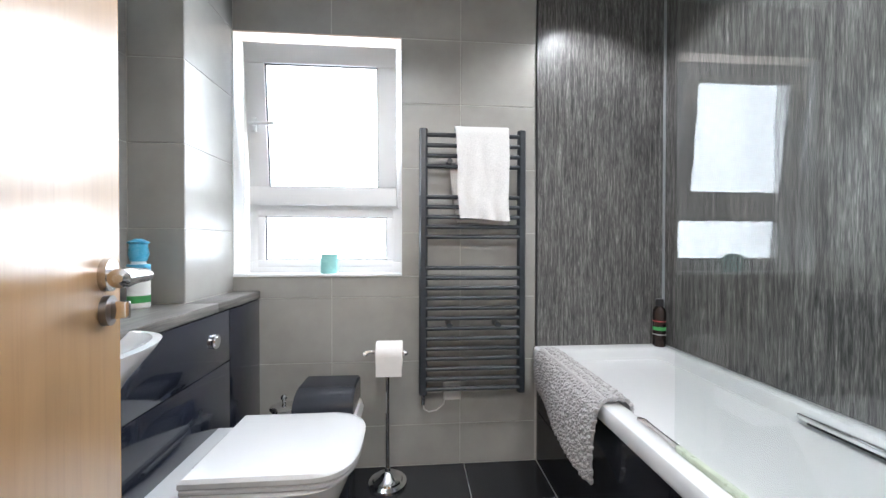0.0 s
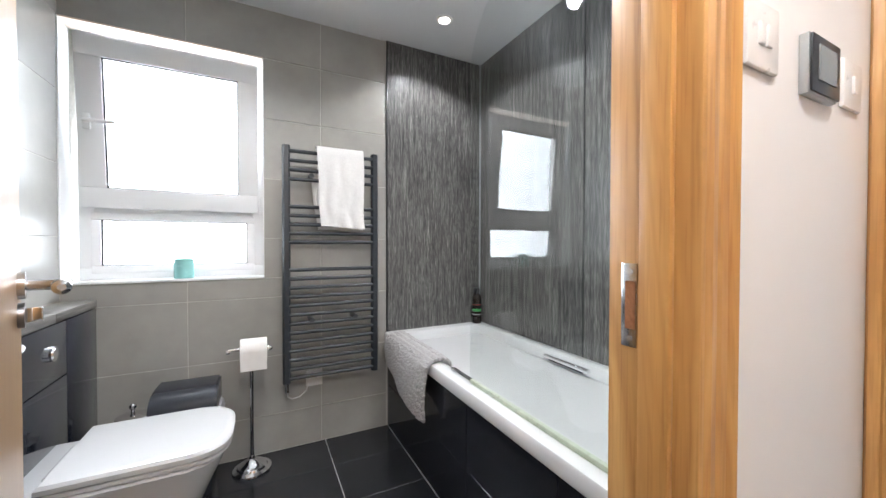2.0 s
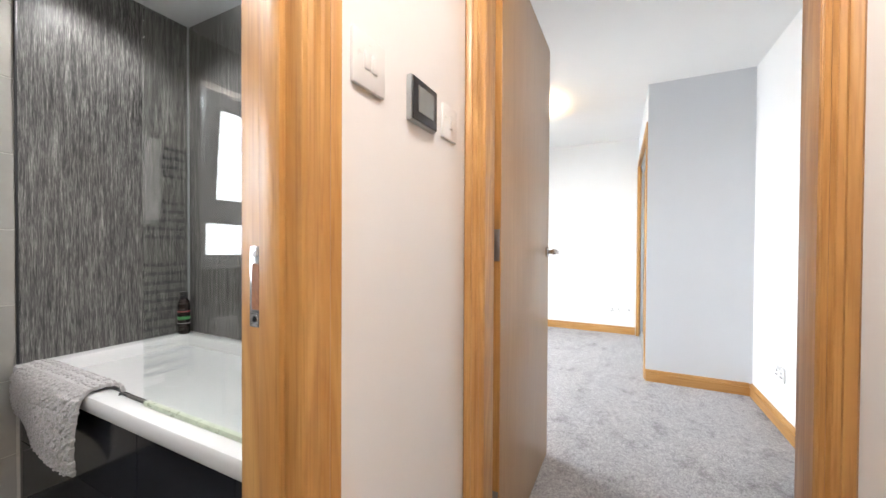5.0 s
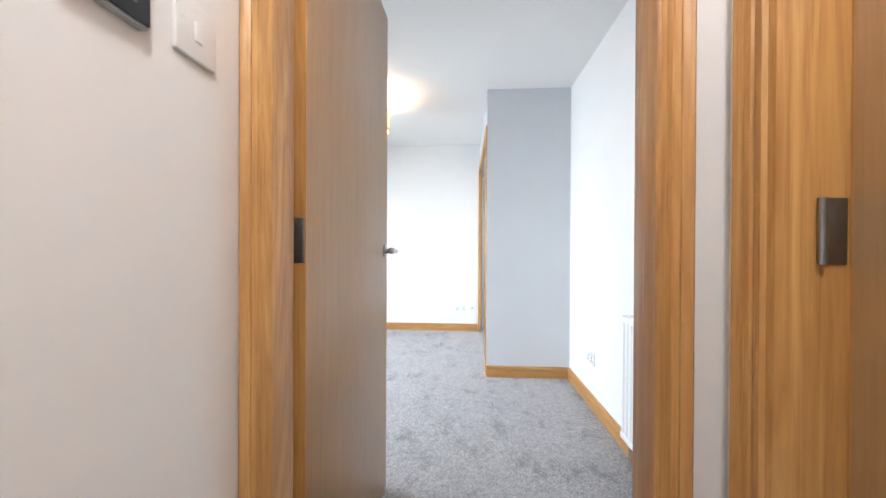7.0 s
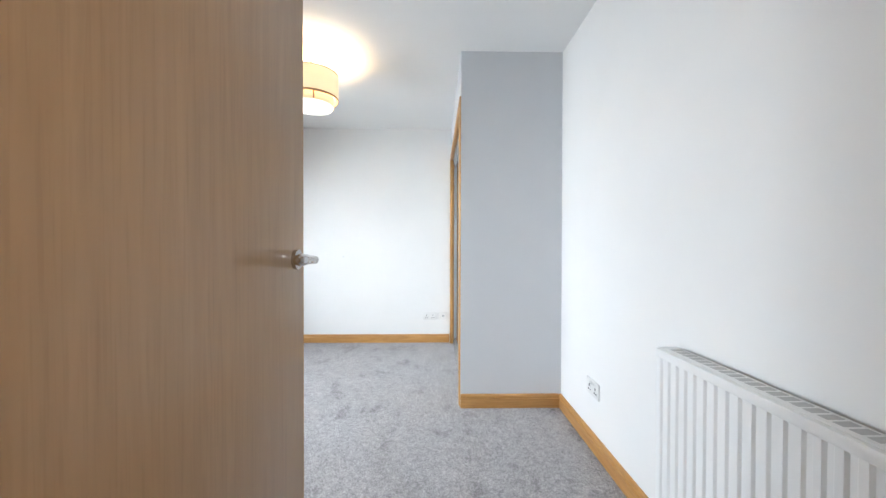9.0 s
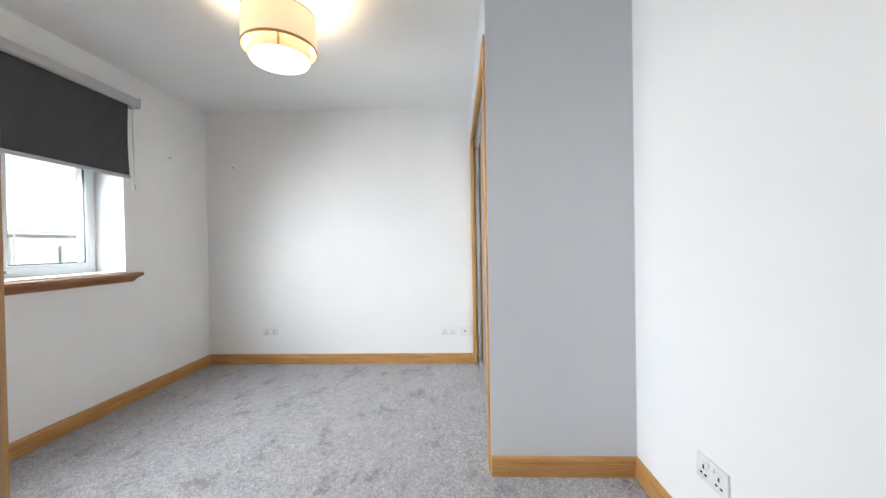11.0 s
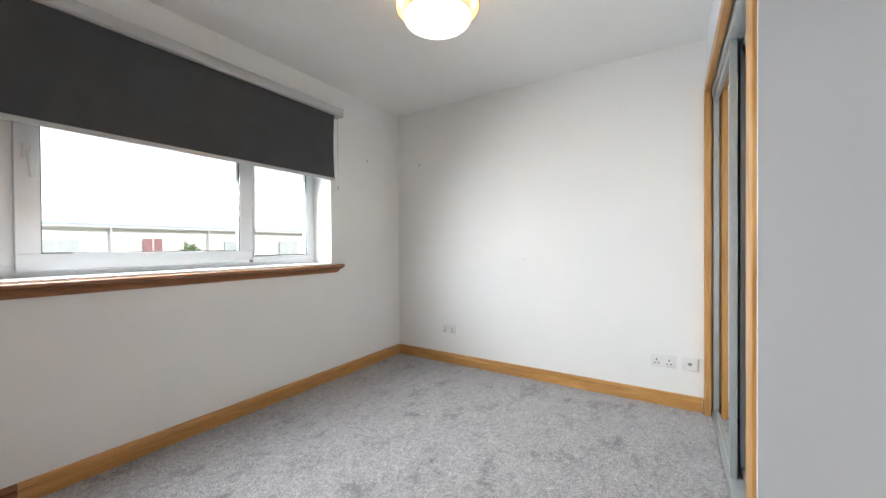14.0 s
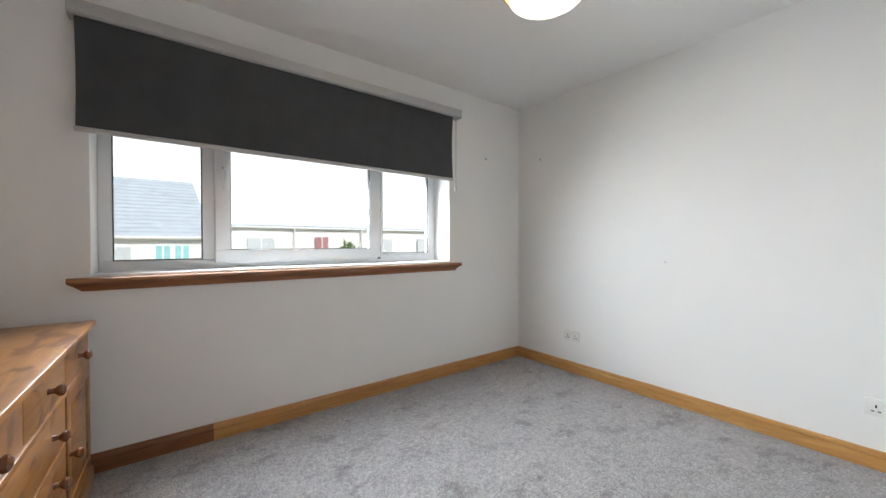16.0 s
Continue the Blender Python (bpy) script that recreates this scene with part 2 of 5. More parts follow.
def thin_glass(name):
    """A flat pane: clear through, with a Fresnel gloss."""
    m = bpy.data.materials.new(name)
    m.use_nodes = True
    nt = m.node_tree
    nt.nodes.remove(nt.nodes["Principled BSDF"])
    clear, gloss, facing, power, scale, mix = (nt.nodes.new("ShaderNode" + k) for k in ("BsdfTransparent", "BsdfGlossy", "LayerWeight", "Math", "Math", "MixShader"))
    clear.inputs["Color"].default_value = (0.965, 0.98, 0.975, 1)
    gloss.inputs["Roughness"].default_value = 0.0
    facing.inputs["Blend"].default_value = 0.5
    power.operation, scale.operation = "POWER", "MULTIPLY_ADD"
    power.inputs[1].default_value = 5.0
    scale.inputs[1].default_value, scale.inputs[2].default_value = 0.90, 0.04
    for a, b in ((facing.outputs["Facing"], power.inputs[0]), (power.outputs[0], scale.inputs[0]), (scale.outputs[0], mix.inputs[0]), (clear.outputs[0], mix.inputs[1]),
                 (gloss.outputs[0], mix.inputs[2]), (mix.outputs[0], nt.nodes["Material Output"].inputs[0])):
        nt.links.new(a, b)
    return m


def shade_material(name, colour, glow):
    m, nt, b = mat(name, 0.8)
    nt.links.new(ramp(nt, noisy(nt, 300, detail=2), [(0.3, tuple(c * 0.9 for c in colour)), (0.7, colour)]), b.inputs["Base Color"])
    b.inputs["Emission Color"].default_value = (*colour, 1)
    b.inputs["Emission Strength"].default_value = glow
    return m


BOARD, WORKTOP, CARPET = streaked_board(), worktop_material(), carpet_material()
TOWEL = cloth("white_terry", (0.68, 0.67, 0.655), 240)
MAT_CLOTH = cloth("grey_bath_mat_pile", (0.36, 0.35, 0.345), 160, 0.8)
CLEAR = glass("clear_glass")
PANE_GLASS = thin_glass("window_pane_glass")
SCREEN_GLASS = thin_glass("shower_glass")
MIRROR = plain("mirror", (0.86, 0.88, 0.87), 0.02, 1.0, vary=0.01)
SHADE = shade_material("cream_lampshade_fabric", (0.95, 0.76, 0.48), 0.55)
DIFFUSER = shade_material("lit_white_diffuser", (1.0, 0.93, 0.80), 2.2)
TAN = plain("tan_shade_trim", (0.50, 0.32, 0.17), 0.7)
SPOT_GLOW = shade_material("lit_spot_lens", (1.0, 0.95, 0.88), 9.0)
RENDER_WALL = plain("pale_rendered_house_wall", (0.88, 0.88, 0.87), 0.9, vary=0.05, scale=2, relief=0.4, fine=30)
# outdoor slate, door paint, gutter and pane colours are lightened to imitate glare
SLATE = plain("glare_paled_roof_slate", (0.44, 0.50, 0.57), 0.7, vary=0.10, scale=3)
TEAL = plain("glare_paled_teal_paint", (0.30, 0.62, 0.66), 0.5)
MAROON = plain("glare_paled_maroon_paint", (0.40, 0.20, 0.22), 0.5)
GUTTER = plain("paled_grey_gutter", (0.76, 0.76, 0.77), 0.5)
GRASS = plain("ground_grass", (0.09, 0.12, 0.05), 0.95, vary=0.3, scale=0.7)
LEAF = plain("leaf_green", (0.12, 0.20, 0.06), 0.7, vary=0.3, scale=4)
BARK = plain("bark", (0.10, 0.07, 0.05), 0.9, vary=0.2, scale=20)
FAR_GLASS = plain("glare_paled_house_window", (0.58, 0.63, 0.67), 0.1)


# ---- builders ----
def box(bm, x0, x1, y0, y1, z0, z1, bevel=0.0, seg=2):
    made = bmesh.ops.create_cube(bm, size=1)["verts"]
    for v in made:
        v.co = (x0 + (v.co.x + 0.5) * (x1 - x0), y0 + (v.co.y + 0.5) * (y1 - y0), z0 + (v.co.z + 0.5) * (z1 - z0))
    if bevel:
        edges = list({e for v in made for e in v.link_edges})
        bmesh.ops.bevel(bm, geom=edges, offset=bevel, segments=seg, affect="EDGES", profile=0.5)
    return bm


def rod(bm, a, b, r, seg=16, r2=None):
    a, b = Vector(a), Vector(b)
    d = b - a
    m = Matrix.Translation((a + b) / 2) @ d.to_track_quat("Z", "Y").to_matrix().to_4x4()
    bmesh.ops.create_cone(bm, cap_ends=True, segments=seg, radius1=r, radius2=r if r2 is None else r2, depth=d.length, matrix=m)
    return bm


def lathe(bm, profile, m=Matrix(), seg=32, cap=True):
    """Turns (radius, height) points about z."""
    rings = []
    for r, z in profile:
        ring = [bm.verts.new(m @ Vector((r * math.cos(2 * math.pi * k / seg), r * math.sin(2 * math.pi * k / seg), z))) for k in range(seg)]
        rings.append(ring)
    for a, b in zip(rings, rings[1:]):
        for k in range(seg):
            bm.faces.new((a[k], a[(k + 1) % seg], b[(k + 1) % seg], b[k]))
    for ring, flip in ((rings[0], True), (rings[-1], False)):
        if cap:
            bm.faces.new(ring[::-1] if flip else ring)
    return bm


def prism(bm, outline, axis, lo, hi):
    """Pushes an outline of (a, b) points along an axis. x: (y, z); y: (x, z); z: (x, y)."""
    def at(p, h):
        return {"x": (h, p[0], p[1]), "y": (p[0], h, p[1]), "z": (p[0], p[1], h)}[axis]
    low = [bm.verts.new(at(p, lo)) for p in outline]
    high = [bm.verts.new(at(p, hi)) for p in outline]
    n = len(outline)
    bm.faces.new(low[::-1])
    bm.faces.new(high)
    for k in range(n):
        bm.faces.new((low[k], low[(k + 1) % n], high[(k + 1) % n], high[k]))
    bmesh.ops.recalc_face_normals(bm, faces=bm.faces)
    return bm


def loft(bm, rings, cap=True):
    rows = [[bm.verts.new(p) for p in ring] for ring in rings]
    n = len(rows[0])
    for a, b in zip(rows, rows[1:]):
        for k in range(n):
            bm.faces.new((a[k], a[(k + 1) % n], b[(k + 1) % n], b[k]))
    if cap:
        bm.faces.new(rows[0][::-1])
        bm.faces.new(rows[-1])
    bmesh.ops.recalc_face_normals(bm, faces=bm.faces)
    return bm


def tube(bm, pts, r, seg=10):
    pts = [Vector(p) for p in pts]
    rings = []
    for k, p in enumerate(pts):
        d = (pts[min(k + 1, len(pts) - 1)] - pts[max(k - 1, 0)]).normalized()
        side = d.cross(Vector((0, 0, 1)) if abs(d.z) < 0.9 else Vector((0, 1, 0))).normalized()
        up = side.cross(d)
        rings.append([p + r * (math.cos(2 * math.pi * j / seg) * side + math.sin(2 * math.pi * j / seg) * up) for j in range(seg)])
    return loft(bm, rings)


def smooth(me, angle=35):
    for p in me.polygons:
        p.use_smooth = True
    me.set_sharp_from_angle(angle=radians(angle))


PLACE = Matrix()


def thing(name, at, label, category, group=""):
    at = PLACE @ Vector(at)
    ob = new(name)
    ob.location = at
    ob.empty_display_size = 0.1
    ob["base"] = list(at)
    return tagged(ob, label, category, group)


def part(name, bm, material, parent, label="", m=None):
    """One mesh under a thing or a part, from a bmesh in world places."""
    base = Vector(parent["base"])
    if m is not None:
        bm.transform(m)
    bm.transform(PLACE)
    bm.transform(Matrix.Translation(-base))
    me = bpy.data.meshes.new(name)
    bm.to_mesh(me)
    bm.free()
    me.materials.append(material)
    smooth(me)
    ob = new(name, me)
    ob.parent = parent
    ob["base"] = list(base)
    if label:
        ob["label"] = label
    return ob


def solid(name, bm, material, label, category, kind="structure", group=""):
    """A top-level mesh in world places."""
    bm.transform(PLACE)
    me = bpy.data.meshes.new(name)
    bm.to_mesh(me)
    bm.free()
    me.materials.append(material)
    smooth(me)
    ob = new(name, me)
    ob["base"] = [0.0, 0.0, 0.0]
    return tagged(ob, label, category, group, kind)


def B():
    return bmesh.new()


def bx(*a, **k):
    return box(B(), *a, **k)


# ---- the place ----
H, FLOOR = 2.40, -0.012
BATH_Y, BATH_X, BATH_L = 2.11, 1.41, -0.98
HALL_Y, HALL_R = 0.262, -0.660
BED_W, BED_E, BED_N, BED_S = 1.495, 5.39, 2.19, -1.045
WALL_OUT = 2.55

# outer wall with two window openings
PLACE = BATHROOM
bm = B()
for a in [(-1.30, -0.777, -0.05, 2.8), (-0.777, 0.03, -0.05, 0.955), (-0.777, 0.03, 2.14, 2.8), (0.03, 1.47, -0.05, 2.8)]:
    box(bm, a[0], a[1], 2.1125, WALL_OUT, a[2], a[3])
solid("wall_north_bathroom", bm, GROUT, "bathroom outer wall behind grey-beige tiles", "wall")
PLACE = Matrix()
bm = B()
for a in [(1.665, 2.339, -0.05, 2.8), (2.339, 4.522, -0.05, 0.915), (2.339, 4.522, 2.16, 2.8), (4.522, 5.6, -0.05, 2.8)]:
    box(bm, a[0], a[1], BED_N, WALL_OUT, a[2], a[3])
solid("wall_north_bedroom", bm, PAINT, "white painted bedroom window wall", "wall")
solid("wall_east_bedroom", bx(BED_E, 5.6, -1.3, BED_N, -0.05, 2.8), PAINT, "white painted far bedroom wall", "wall")
solid("wall_south_bedroom", bx(BED_W, BED_E, -1.2, BED_S, -0.05, 2.8), PAINT, "white painted wall behind the radiator", "wall")
# wall between bath and bedroom, with the bedroom doorway
bm = B()
box(bm, 1.616, 1.73, 0.385, 2.30, -0.05, 2.8)
box(bm, 1.385, BED_W, -0.568, HALL_Y, 2.135, 2.8)
box(bm, 1.385, BED_W, 0.240, HALL_Y, -0.05, 2.135)
box(bm, 1.385, BED_W, -1.2, -0.568, -0.05, 2.8)
solid("wall_between_hall_and_bedroom", bm, PAINT, "white painted wall with the bedroom doorway", "wall")
# wall between hall and bathroom, with the bathroom doorway
bm = B()
box(bm, 0.775, 1.73, HALL_Y, 0.385, -0.05, 2.8)
box(bm, 0.010, 0.775, HALL_Y, 0.385, 2.135, 2.8)
box(bm, -1.5, 0.010, HALL_Y, 0.385, -0.05, 2.8)
solid("wall_between_hall_and_bathroom", bm, PAINT, "off-white painted hall wall with switches", "wall")
# hall's other wall with a side doorway, and its end
bm = B()
box(bm, 1.305, 1.385, -0.82, HALL_R, -0.05, 2.8)
box(bm, 0.49, 1.305, -0.82, HALL_R, 2.135, 2.8)
box(bm, -1.5, 0.49, -0.82, HALL_R, -0.05, 2.8)
solid("wall_south_hall", bm, PAINT, "off-white painted hall wall with a side door", "wall")
solid("wall_west_hall", bx(-1.62, -1.5, -0.82, 0.385, -0.05, 2.8), PAINT, "off-white painted hall end wall", "wall")
PLACE = BATHROOM
bm = bx(-1.30, -0.9825, 0.335, 2.1125, -0.05, 2.8)
box(bm, -0.9825, -0.7795, 1.7425, 2.1125, -0.05, 2.8)
solid("wall_west_bathroom", bm, GROUT, "bathroom side wall with a boxed-out corner", "wall")
PLACE = Matrix()

# floors and ceilings
solid("floor_bedroom", bx(BED_W - 0.06, BED_E, BED_S, BED_N, -0.1, FLOOR), CARPET, "mottled pale grey cut-pile bedroom carpet", "carpet")
solid("floor_hall", bx(-1.5, BED_W - 0.06, -0.82, 0.36, -0.1, FLOOR), CARPET, "pale grey cut-pile hall carpet", "carpet")
PLACE = BATHROOM
floor_bath = solid("floor_bathroom", bx(-0.9825, 1.42, 0.315, 2.1125, -0.1, -0.003), GROUT_DARK, "black tiled bathroom floor with pale joints", "tiled floor")
solid("ceiling_bathroom", bx(-0.9825, 1.42, 0.335, 2.1125, H, H + 0.1), CEIL_BATH, "satin white bathroom ceiling", "ceiling")
PLACE = Matrix()
solid("ceiling_bedroom", bx(BED_W, BED_E, -1.1, BED_N, H, H + 0.1), CEIL, "white painted bedroom ceiling", "ceiling")
solid("ceiling_hall", bx(-1.5, 1.385, HALL_R, HALL_Y, H, H + 0.1), CEIL, "white painted hall ceiling", "ceiling")
solid("roof_slab", bx(-1.62, 5.6, -1.3, WALL_OUT, 2.8, 2.95), GUTTER, "flat slab closing the rooms above", "roof")

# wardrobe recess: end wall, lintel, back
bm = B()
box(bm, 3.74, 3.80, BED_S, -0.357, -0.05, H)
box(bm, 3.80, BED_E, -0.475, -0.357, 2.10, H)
solid("wall_wardrobe", bm, PAINT_GREY_SHADED, "pale grey painted wardrobe end wall, darkened for its shaded side", "wall")


def skirting(name, axis, lo, hi, face, out, material, z1=0.080):
    """A moulded board with a grooved top edge. face: the wall's plane; out: the way into the room."""
    p = [(0, FLOOR), (0.018, FLOOR), (0.018, z1 - 0.030), (0.016, z1 - 0.028), (0.009, z1 - 0.026), (0.009, z1 - 0.022), (0.016, z1 - 0.019), (0.013, z1 - 0.006), (0.006, z1), (0, z1)]
    pts = [(face + out * a, z) for a, z in p]
    solid(name, prism(B(), pts, axis, lo, hi), material, "varnished pine skirting board with moulded top", "skirting board")


# west of XJ the skirting has its shade painted in as darker pine
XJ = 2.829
skirting("baseboard_north_shaded", "x", 1.73, XJ, BED_N, -1, SHADED_PINE_X)
skirting("baseboard_north", "x", XJ + 0.001, BED_E, BED_N, -1, PINE_X)
skirting("baseboard_east", "y", -0.338, BED_N - 0.018, BED_E, -1, PINE_Y)
skirting("baseboard_wardrobe_end", "y", BED_S + 0.018, -0.357, 3.74, -1, PINE_Y)
skirting("baseboard_south", "x", BED_W, 3.74, BED_S, 1, PINE_X)
skirting("baseboard_west", "y", 0.385, BED_N - 0.018, 1.73, 1, PINE_Y)

CAS = [(0.86 * a, d) for a, d in [(0, 0), (0, 0.010), (0.006, 0.016), (0.018, 0.016), (0.022, 0.012), (0.028, 0.012), (0.032, 0.016), (0.044, 0.018), (0.050, 0.014), (0.056, 0.018), (0.070, 0.021), (0.076, 0.016), (0.076, 0)]]


def casing(name, wall_axis, face, out, lo, hi, top, parent):
    """Two moulded uprights and a head round an opening lo..hi in a wall plane."""
    for side in (-1, 1):
        e = lo if side < 0 else hi
        pts = [(e + side * a, face + out * d) for a, d in CAS] if wall_axis == "y" else [(face + out * d, e + side * a) for a, d in CAS]
        part("casing_upright", prism(B(), pts, "z", FLOOR, top + 0.065), PINE_V, parent)
    if wall_axis == "y":
        part("casing_head", prism(B(), [(face + out * d, top + a) for a, d in CAS], "x", lo, hi), PINE_X, parent)
    else:
        part("casing_head", prism(B(), [(face + out * d, top + a) for a, d in CAS], "y", lo, hi), PINE_Y, parent)


# bathroom door frame
fr = tagged(new("door_frame_bathroom"), "varnished pine bathroom door frame with moulded casing", "door frame", "", "structure")
fr["base"] = [0.0, 0.0, 0.0]
part("lining", bx(0.745, 0.775, 0.252, 0.388, FLOOR, 2.135, bevel=0.002), PINE_V, fr)
part("lining", bx(0.010, 0.040, 0.252, 0.388, FLOOR, 2.135, bevel=0.002), PINE_V, fr)
part("lining_head", bx(0.040, 0.745, 0.252, 0.388, 2.105, 2.135), PINE_X, fr)
part("door_stop", bx(0.733, 0.745, 0.285, 0.330, FLOOR, 2.105, bevel=0.002), PINE_V, fr)
casing("bath", "y", HALL_Y, -1, 0.025, 0.755, 2.12, fr)
strike = part("strike_plate", bx(0.742, 0.746, 0.338, 0.364, 0.958, 1.085, bevel=0.001), SATIN, fr, "steel strike plate")
part("keep_recess", bx(0.7405, 0.7425, 0.340, 0.356, 0.986, 1.058), SILL_WOOD, strike, "bare wood in the keeper opening")
for z in (0.971, 1.073):
    part("screw", rod(B(), (0.7425, 0.350, z), (0.7405, 0.350, z), 0.005, 12), CHROME, strike)
# bedroom door frame
fb = tagged(new("door_frame_bedroom"), "varnished pine bedroom door frame with moulded casing", "door frame", "", "structure")
fb["base"] = [0.0, 0.0, 0.0]
part("lining", bx(1.372, 1.505, 0.226, 0.240, FLOOR, 2.135, bevel=0.002), PINE_V, fb)
part("lining", bx(1.372, 1.505, -0.568, -0.553, FLOOR, 2.135, bevel=0.002), PINE_V, fb)
part("lining_head", bx(1.372, 1.505, -0.553, 0.226, 2.105, 2.135), PINE_Y, fb)
part("door_stop", bx(1.371, 1.465, 0.197, 0.226, FLOOR, 2.105, bevel=0.002), PINE_V, fb)
part("door_stop", bx(1.371, 1.465, -0.553, -0.527, FLOOR, 2.105, bevel=0.002), PINE_V, fb)
part("keeper_plate", bx(1.468, 1.491, -0.5545, -0.5515, 1.02, 1.09, bevel=0.001), STEEL, fb, "steel keeper plate")
casing("bed", "x", 1.385, -1, -0.5255, 0.1955, 2.12, fb)
casing("bed2", "x", BED_W, 1, -0.550, 0.245, 2.12, fb)
# side door frame and its closed door
fs = tagged(new("door_frame_side"), "varnished pine side door frame with moulded casing", "door frame", "", "structure")
fs["base"] = [0.0, 0.0, 0.0]
part("lining", bx(1.275, 1.305, -0.815, -0.650, FLOOR, 2.135, bevel=0.002), PINE_V, fs)
part("lining", bx(0.49, 0.520, -0.815, -0.650, FLOOR, 2.135, bevel=0.002), PINE_V, fs)
part("lining_head", bx(0.52, 1.275, -0.815, -0.650, 2.105, 2.135), PINE_X, fs)
casing("side", "y", HALL_R, 1, 0.505, 1.290, 2.12, fs)


def hinge(parent, at, m, long=0.10):
    """Two steel flaps, a knuckle and screw heads, flaps along +-y about the pin."""
    x, y, z = at
    bm = bx(x - 0.002, x + 0.001, y - 0.032, y, z - long / 2, z + long / 2, bevel=0.0008)
    h = part("hinge", bm, STEEL, parent, "dull steel butt hinge", m)
    for k in range(5):
        c = z - long / 2 + (k + 0.5) * long / 5
        part("knuckle", rod(B(), (x - 0.004, y, c - long / 10.6), (x - 0.004, y, c + long / 10.6), 0.0055, 12), STEEL, h, "", m)
    for dz in (-0.032, 0.0, 0.032):
        part("screw", rod(B(), (x - 0.0035, y - 0.018, z + dz), (x - 0.001, y - 0.018, z + dz), 0.004, 10), STEEL, h, "", m)
    return h


def lever(parent, x, y, z, out, to, m):
    """A rose and a bent lever on a door face; out: way off the face along y; to: way of the bar along x."""
    rose = part("rose", rod(B(), (x, y, z), (x, y + out * 0.010, z), 0.026, 28), SATIN, parent, "satin chrome rose", m)
    pts = [(x, y + out * 0.008, z), (x, y + out * 0.035, z), (x + to * 0.006, y + out * 0.050, z), (x + to * 0.022, y + out * 0.058, z), (x + to * 0.070, y + out * 0.060, z + 0.002), (x + to * 0.118, y + out * 0.056, z + 0.004)]
    part("lever_grip", loft(B(), [[(px + 0 * q, py + rr * math.cos(q), pz + rr * math.sin(q)) for q in [6.2832 * i / 16 for i in range(16)]] for px, py, pz, rr in [(x + to * d, y + out * 0.058, z + 0.003, w) for d, w in ((0.070, 0.0105), (0.080, 0.013), (0.105, 0.0145), (0.120, 0.013), (0.126, 0.006))]]), SATIN, rose, "", m)
    part("lever_bar", tube(B(), pts, 0.0105, 14), SATIN, rose, "satin steel lever", m)


def door_leaf(name, label, width, hinge_at, turn, flip, thumb, hinges):
    """A flush veneered leaf, closed along +x from its hinge, turned about the hinge."""
    m = Matrix.Translation((*hinge_at, 0)) @ Matrix.Rotation(radians(turn), 4, "Z")
    d = thing(name, (*hinge_at, 0), label, "door")
    y0, y1 = (0, 0.040) if flip > 0 else (-0.040, 0)
    part("leaf", bx(0.003, width, y0, y1, -0.004, 2.098, bevel=0.0015), DOOR_VENEER, d, "", m)
    part("edge_lipping", bx(-0.001, 0.003, y0 + 0.001, y1 - 0.001, -0.004, 2.098), PINE_V, d, "pine edge lipping", m)
    part("edge_lipping", bx(width, width + 0.004, y0 + 0.001, y1 - 0.001, -0.004, 2.098), PINE_V, d, "pine edge lipping", m)
    for face, out in ((y0, -1), (y1, 1)):
        lever(d, width - 0.055, face, 1.034 if thumb else 1.055, out, -1, m)
        if thumb:
            t = part("thumb_turn_rose", rod(B(), (width - 0.055, face, 0.978), (width - 0.055, face + out * 0.009, 0.978), 0.024, 28), STEEL, d, "steel thumb-turn rose", m)
            part("thumb_turn", bx(width - 0.060, width - 0.050, min(face, face + out * 0.032), max(face, face + out * 0.032), 0.964, 0.992, bevel=0.003), CHROME, t, "", m)
    part("latch_plate", bx(width + 0.004, width + 0.006, y0 + 0.009, y1 - 0.009, 0.98, 1.12), STEEL, d, "steel latch plate", m)
    return d, m


bed_door, mb = door_leaf("bedroom_door", "flush pale beech veneer bedroom door, standing open", 0.790, (1.508, 0.228), -1.0, -1, False, True)
for z in (0.22, 1.088, 1.95):
    hg = hinge(bed_door, (1.5065, 0.224, z), None, 0.105)
    part("frame_flap", bx(1.472, 1.506, 0.2235, 0.2265, z - 0.0525, z + 0.0525, bevel=0.0008), STEEL, hg)
bath_door, mb2 = door_leaf("bathroom_door", "flush pale beech veneer bathroom door, standing open inwards", 0.688, (0.045, 0.352), 109.0, 1, True, True)
side_door, mb3 = door_leaf("side_door", "flush pale beech veneer side door, closed", 0.747, (1.272, -0.755), 180, 1, False, True)
for z in (0.22, 1.10, 1.95):
    hz = part("hinge", bx(1.2705, 1.2755, -0.750, -0.712, z - 0.05, z + 0.05, bevel=0.001), STEEL, fs, "dull steel butt hinge")
    part("knuckle", rod(B(), (1.268, -0.712, z - 0.05), (1.268, -0.712, z + 0.05), 0.006, 12), STEEL, hz)


# ---- hall fittings ----
def wall_box(name, label, cat, m, w, h, d, rockers=1, bev=0.004):
    """A plate in the xz plane that stands d proud towards -y."""
    p = thing(name, m.translation, label, cat)
    part("plate", bx(-w / 2, w / 2, -d, 0, -h / 2, h / 2, bevel=bev), SWITCH, p, "", m)
    for k in range(rockers):
        cx = (k - (rockers - 1) / 2) * 0.022
        part("rocker", bx(cx - 0.008, cx + 0.008, -d - 0.004, -d + 0.002, -0.016, 0.016, bevel=0.002), SWITCH, p, "white rocker", m)
    return p


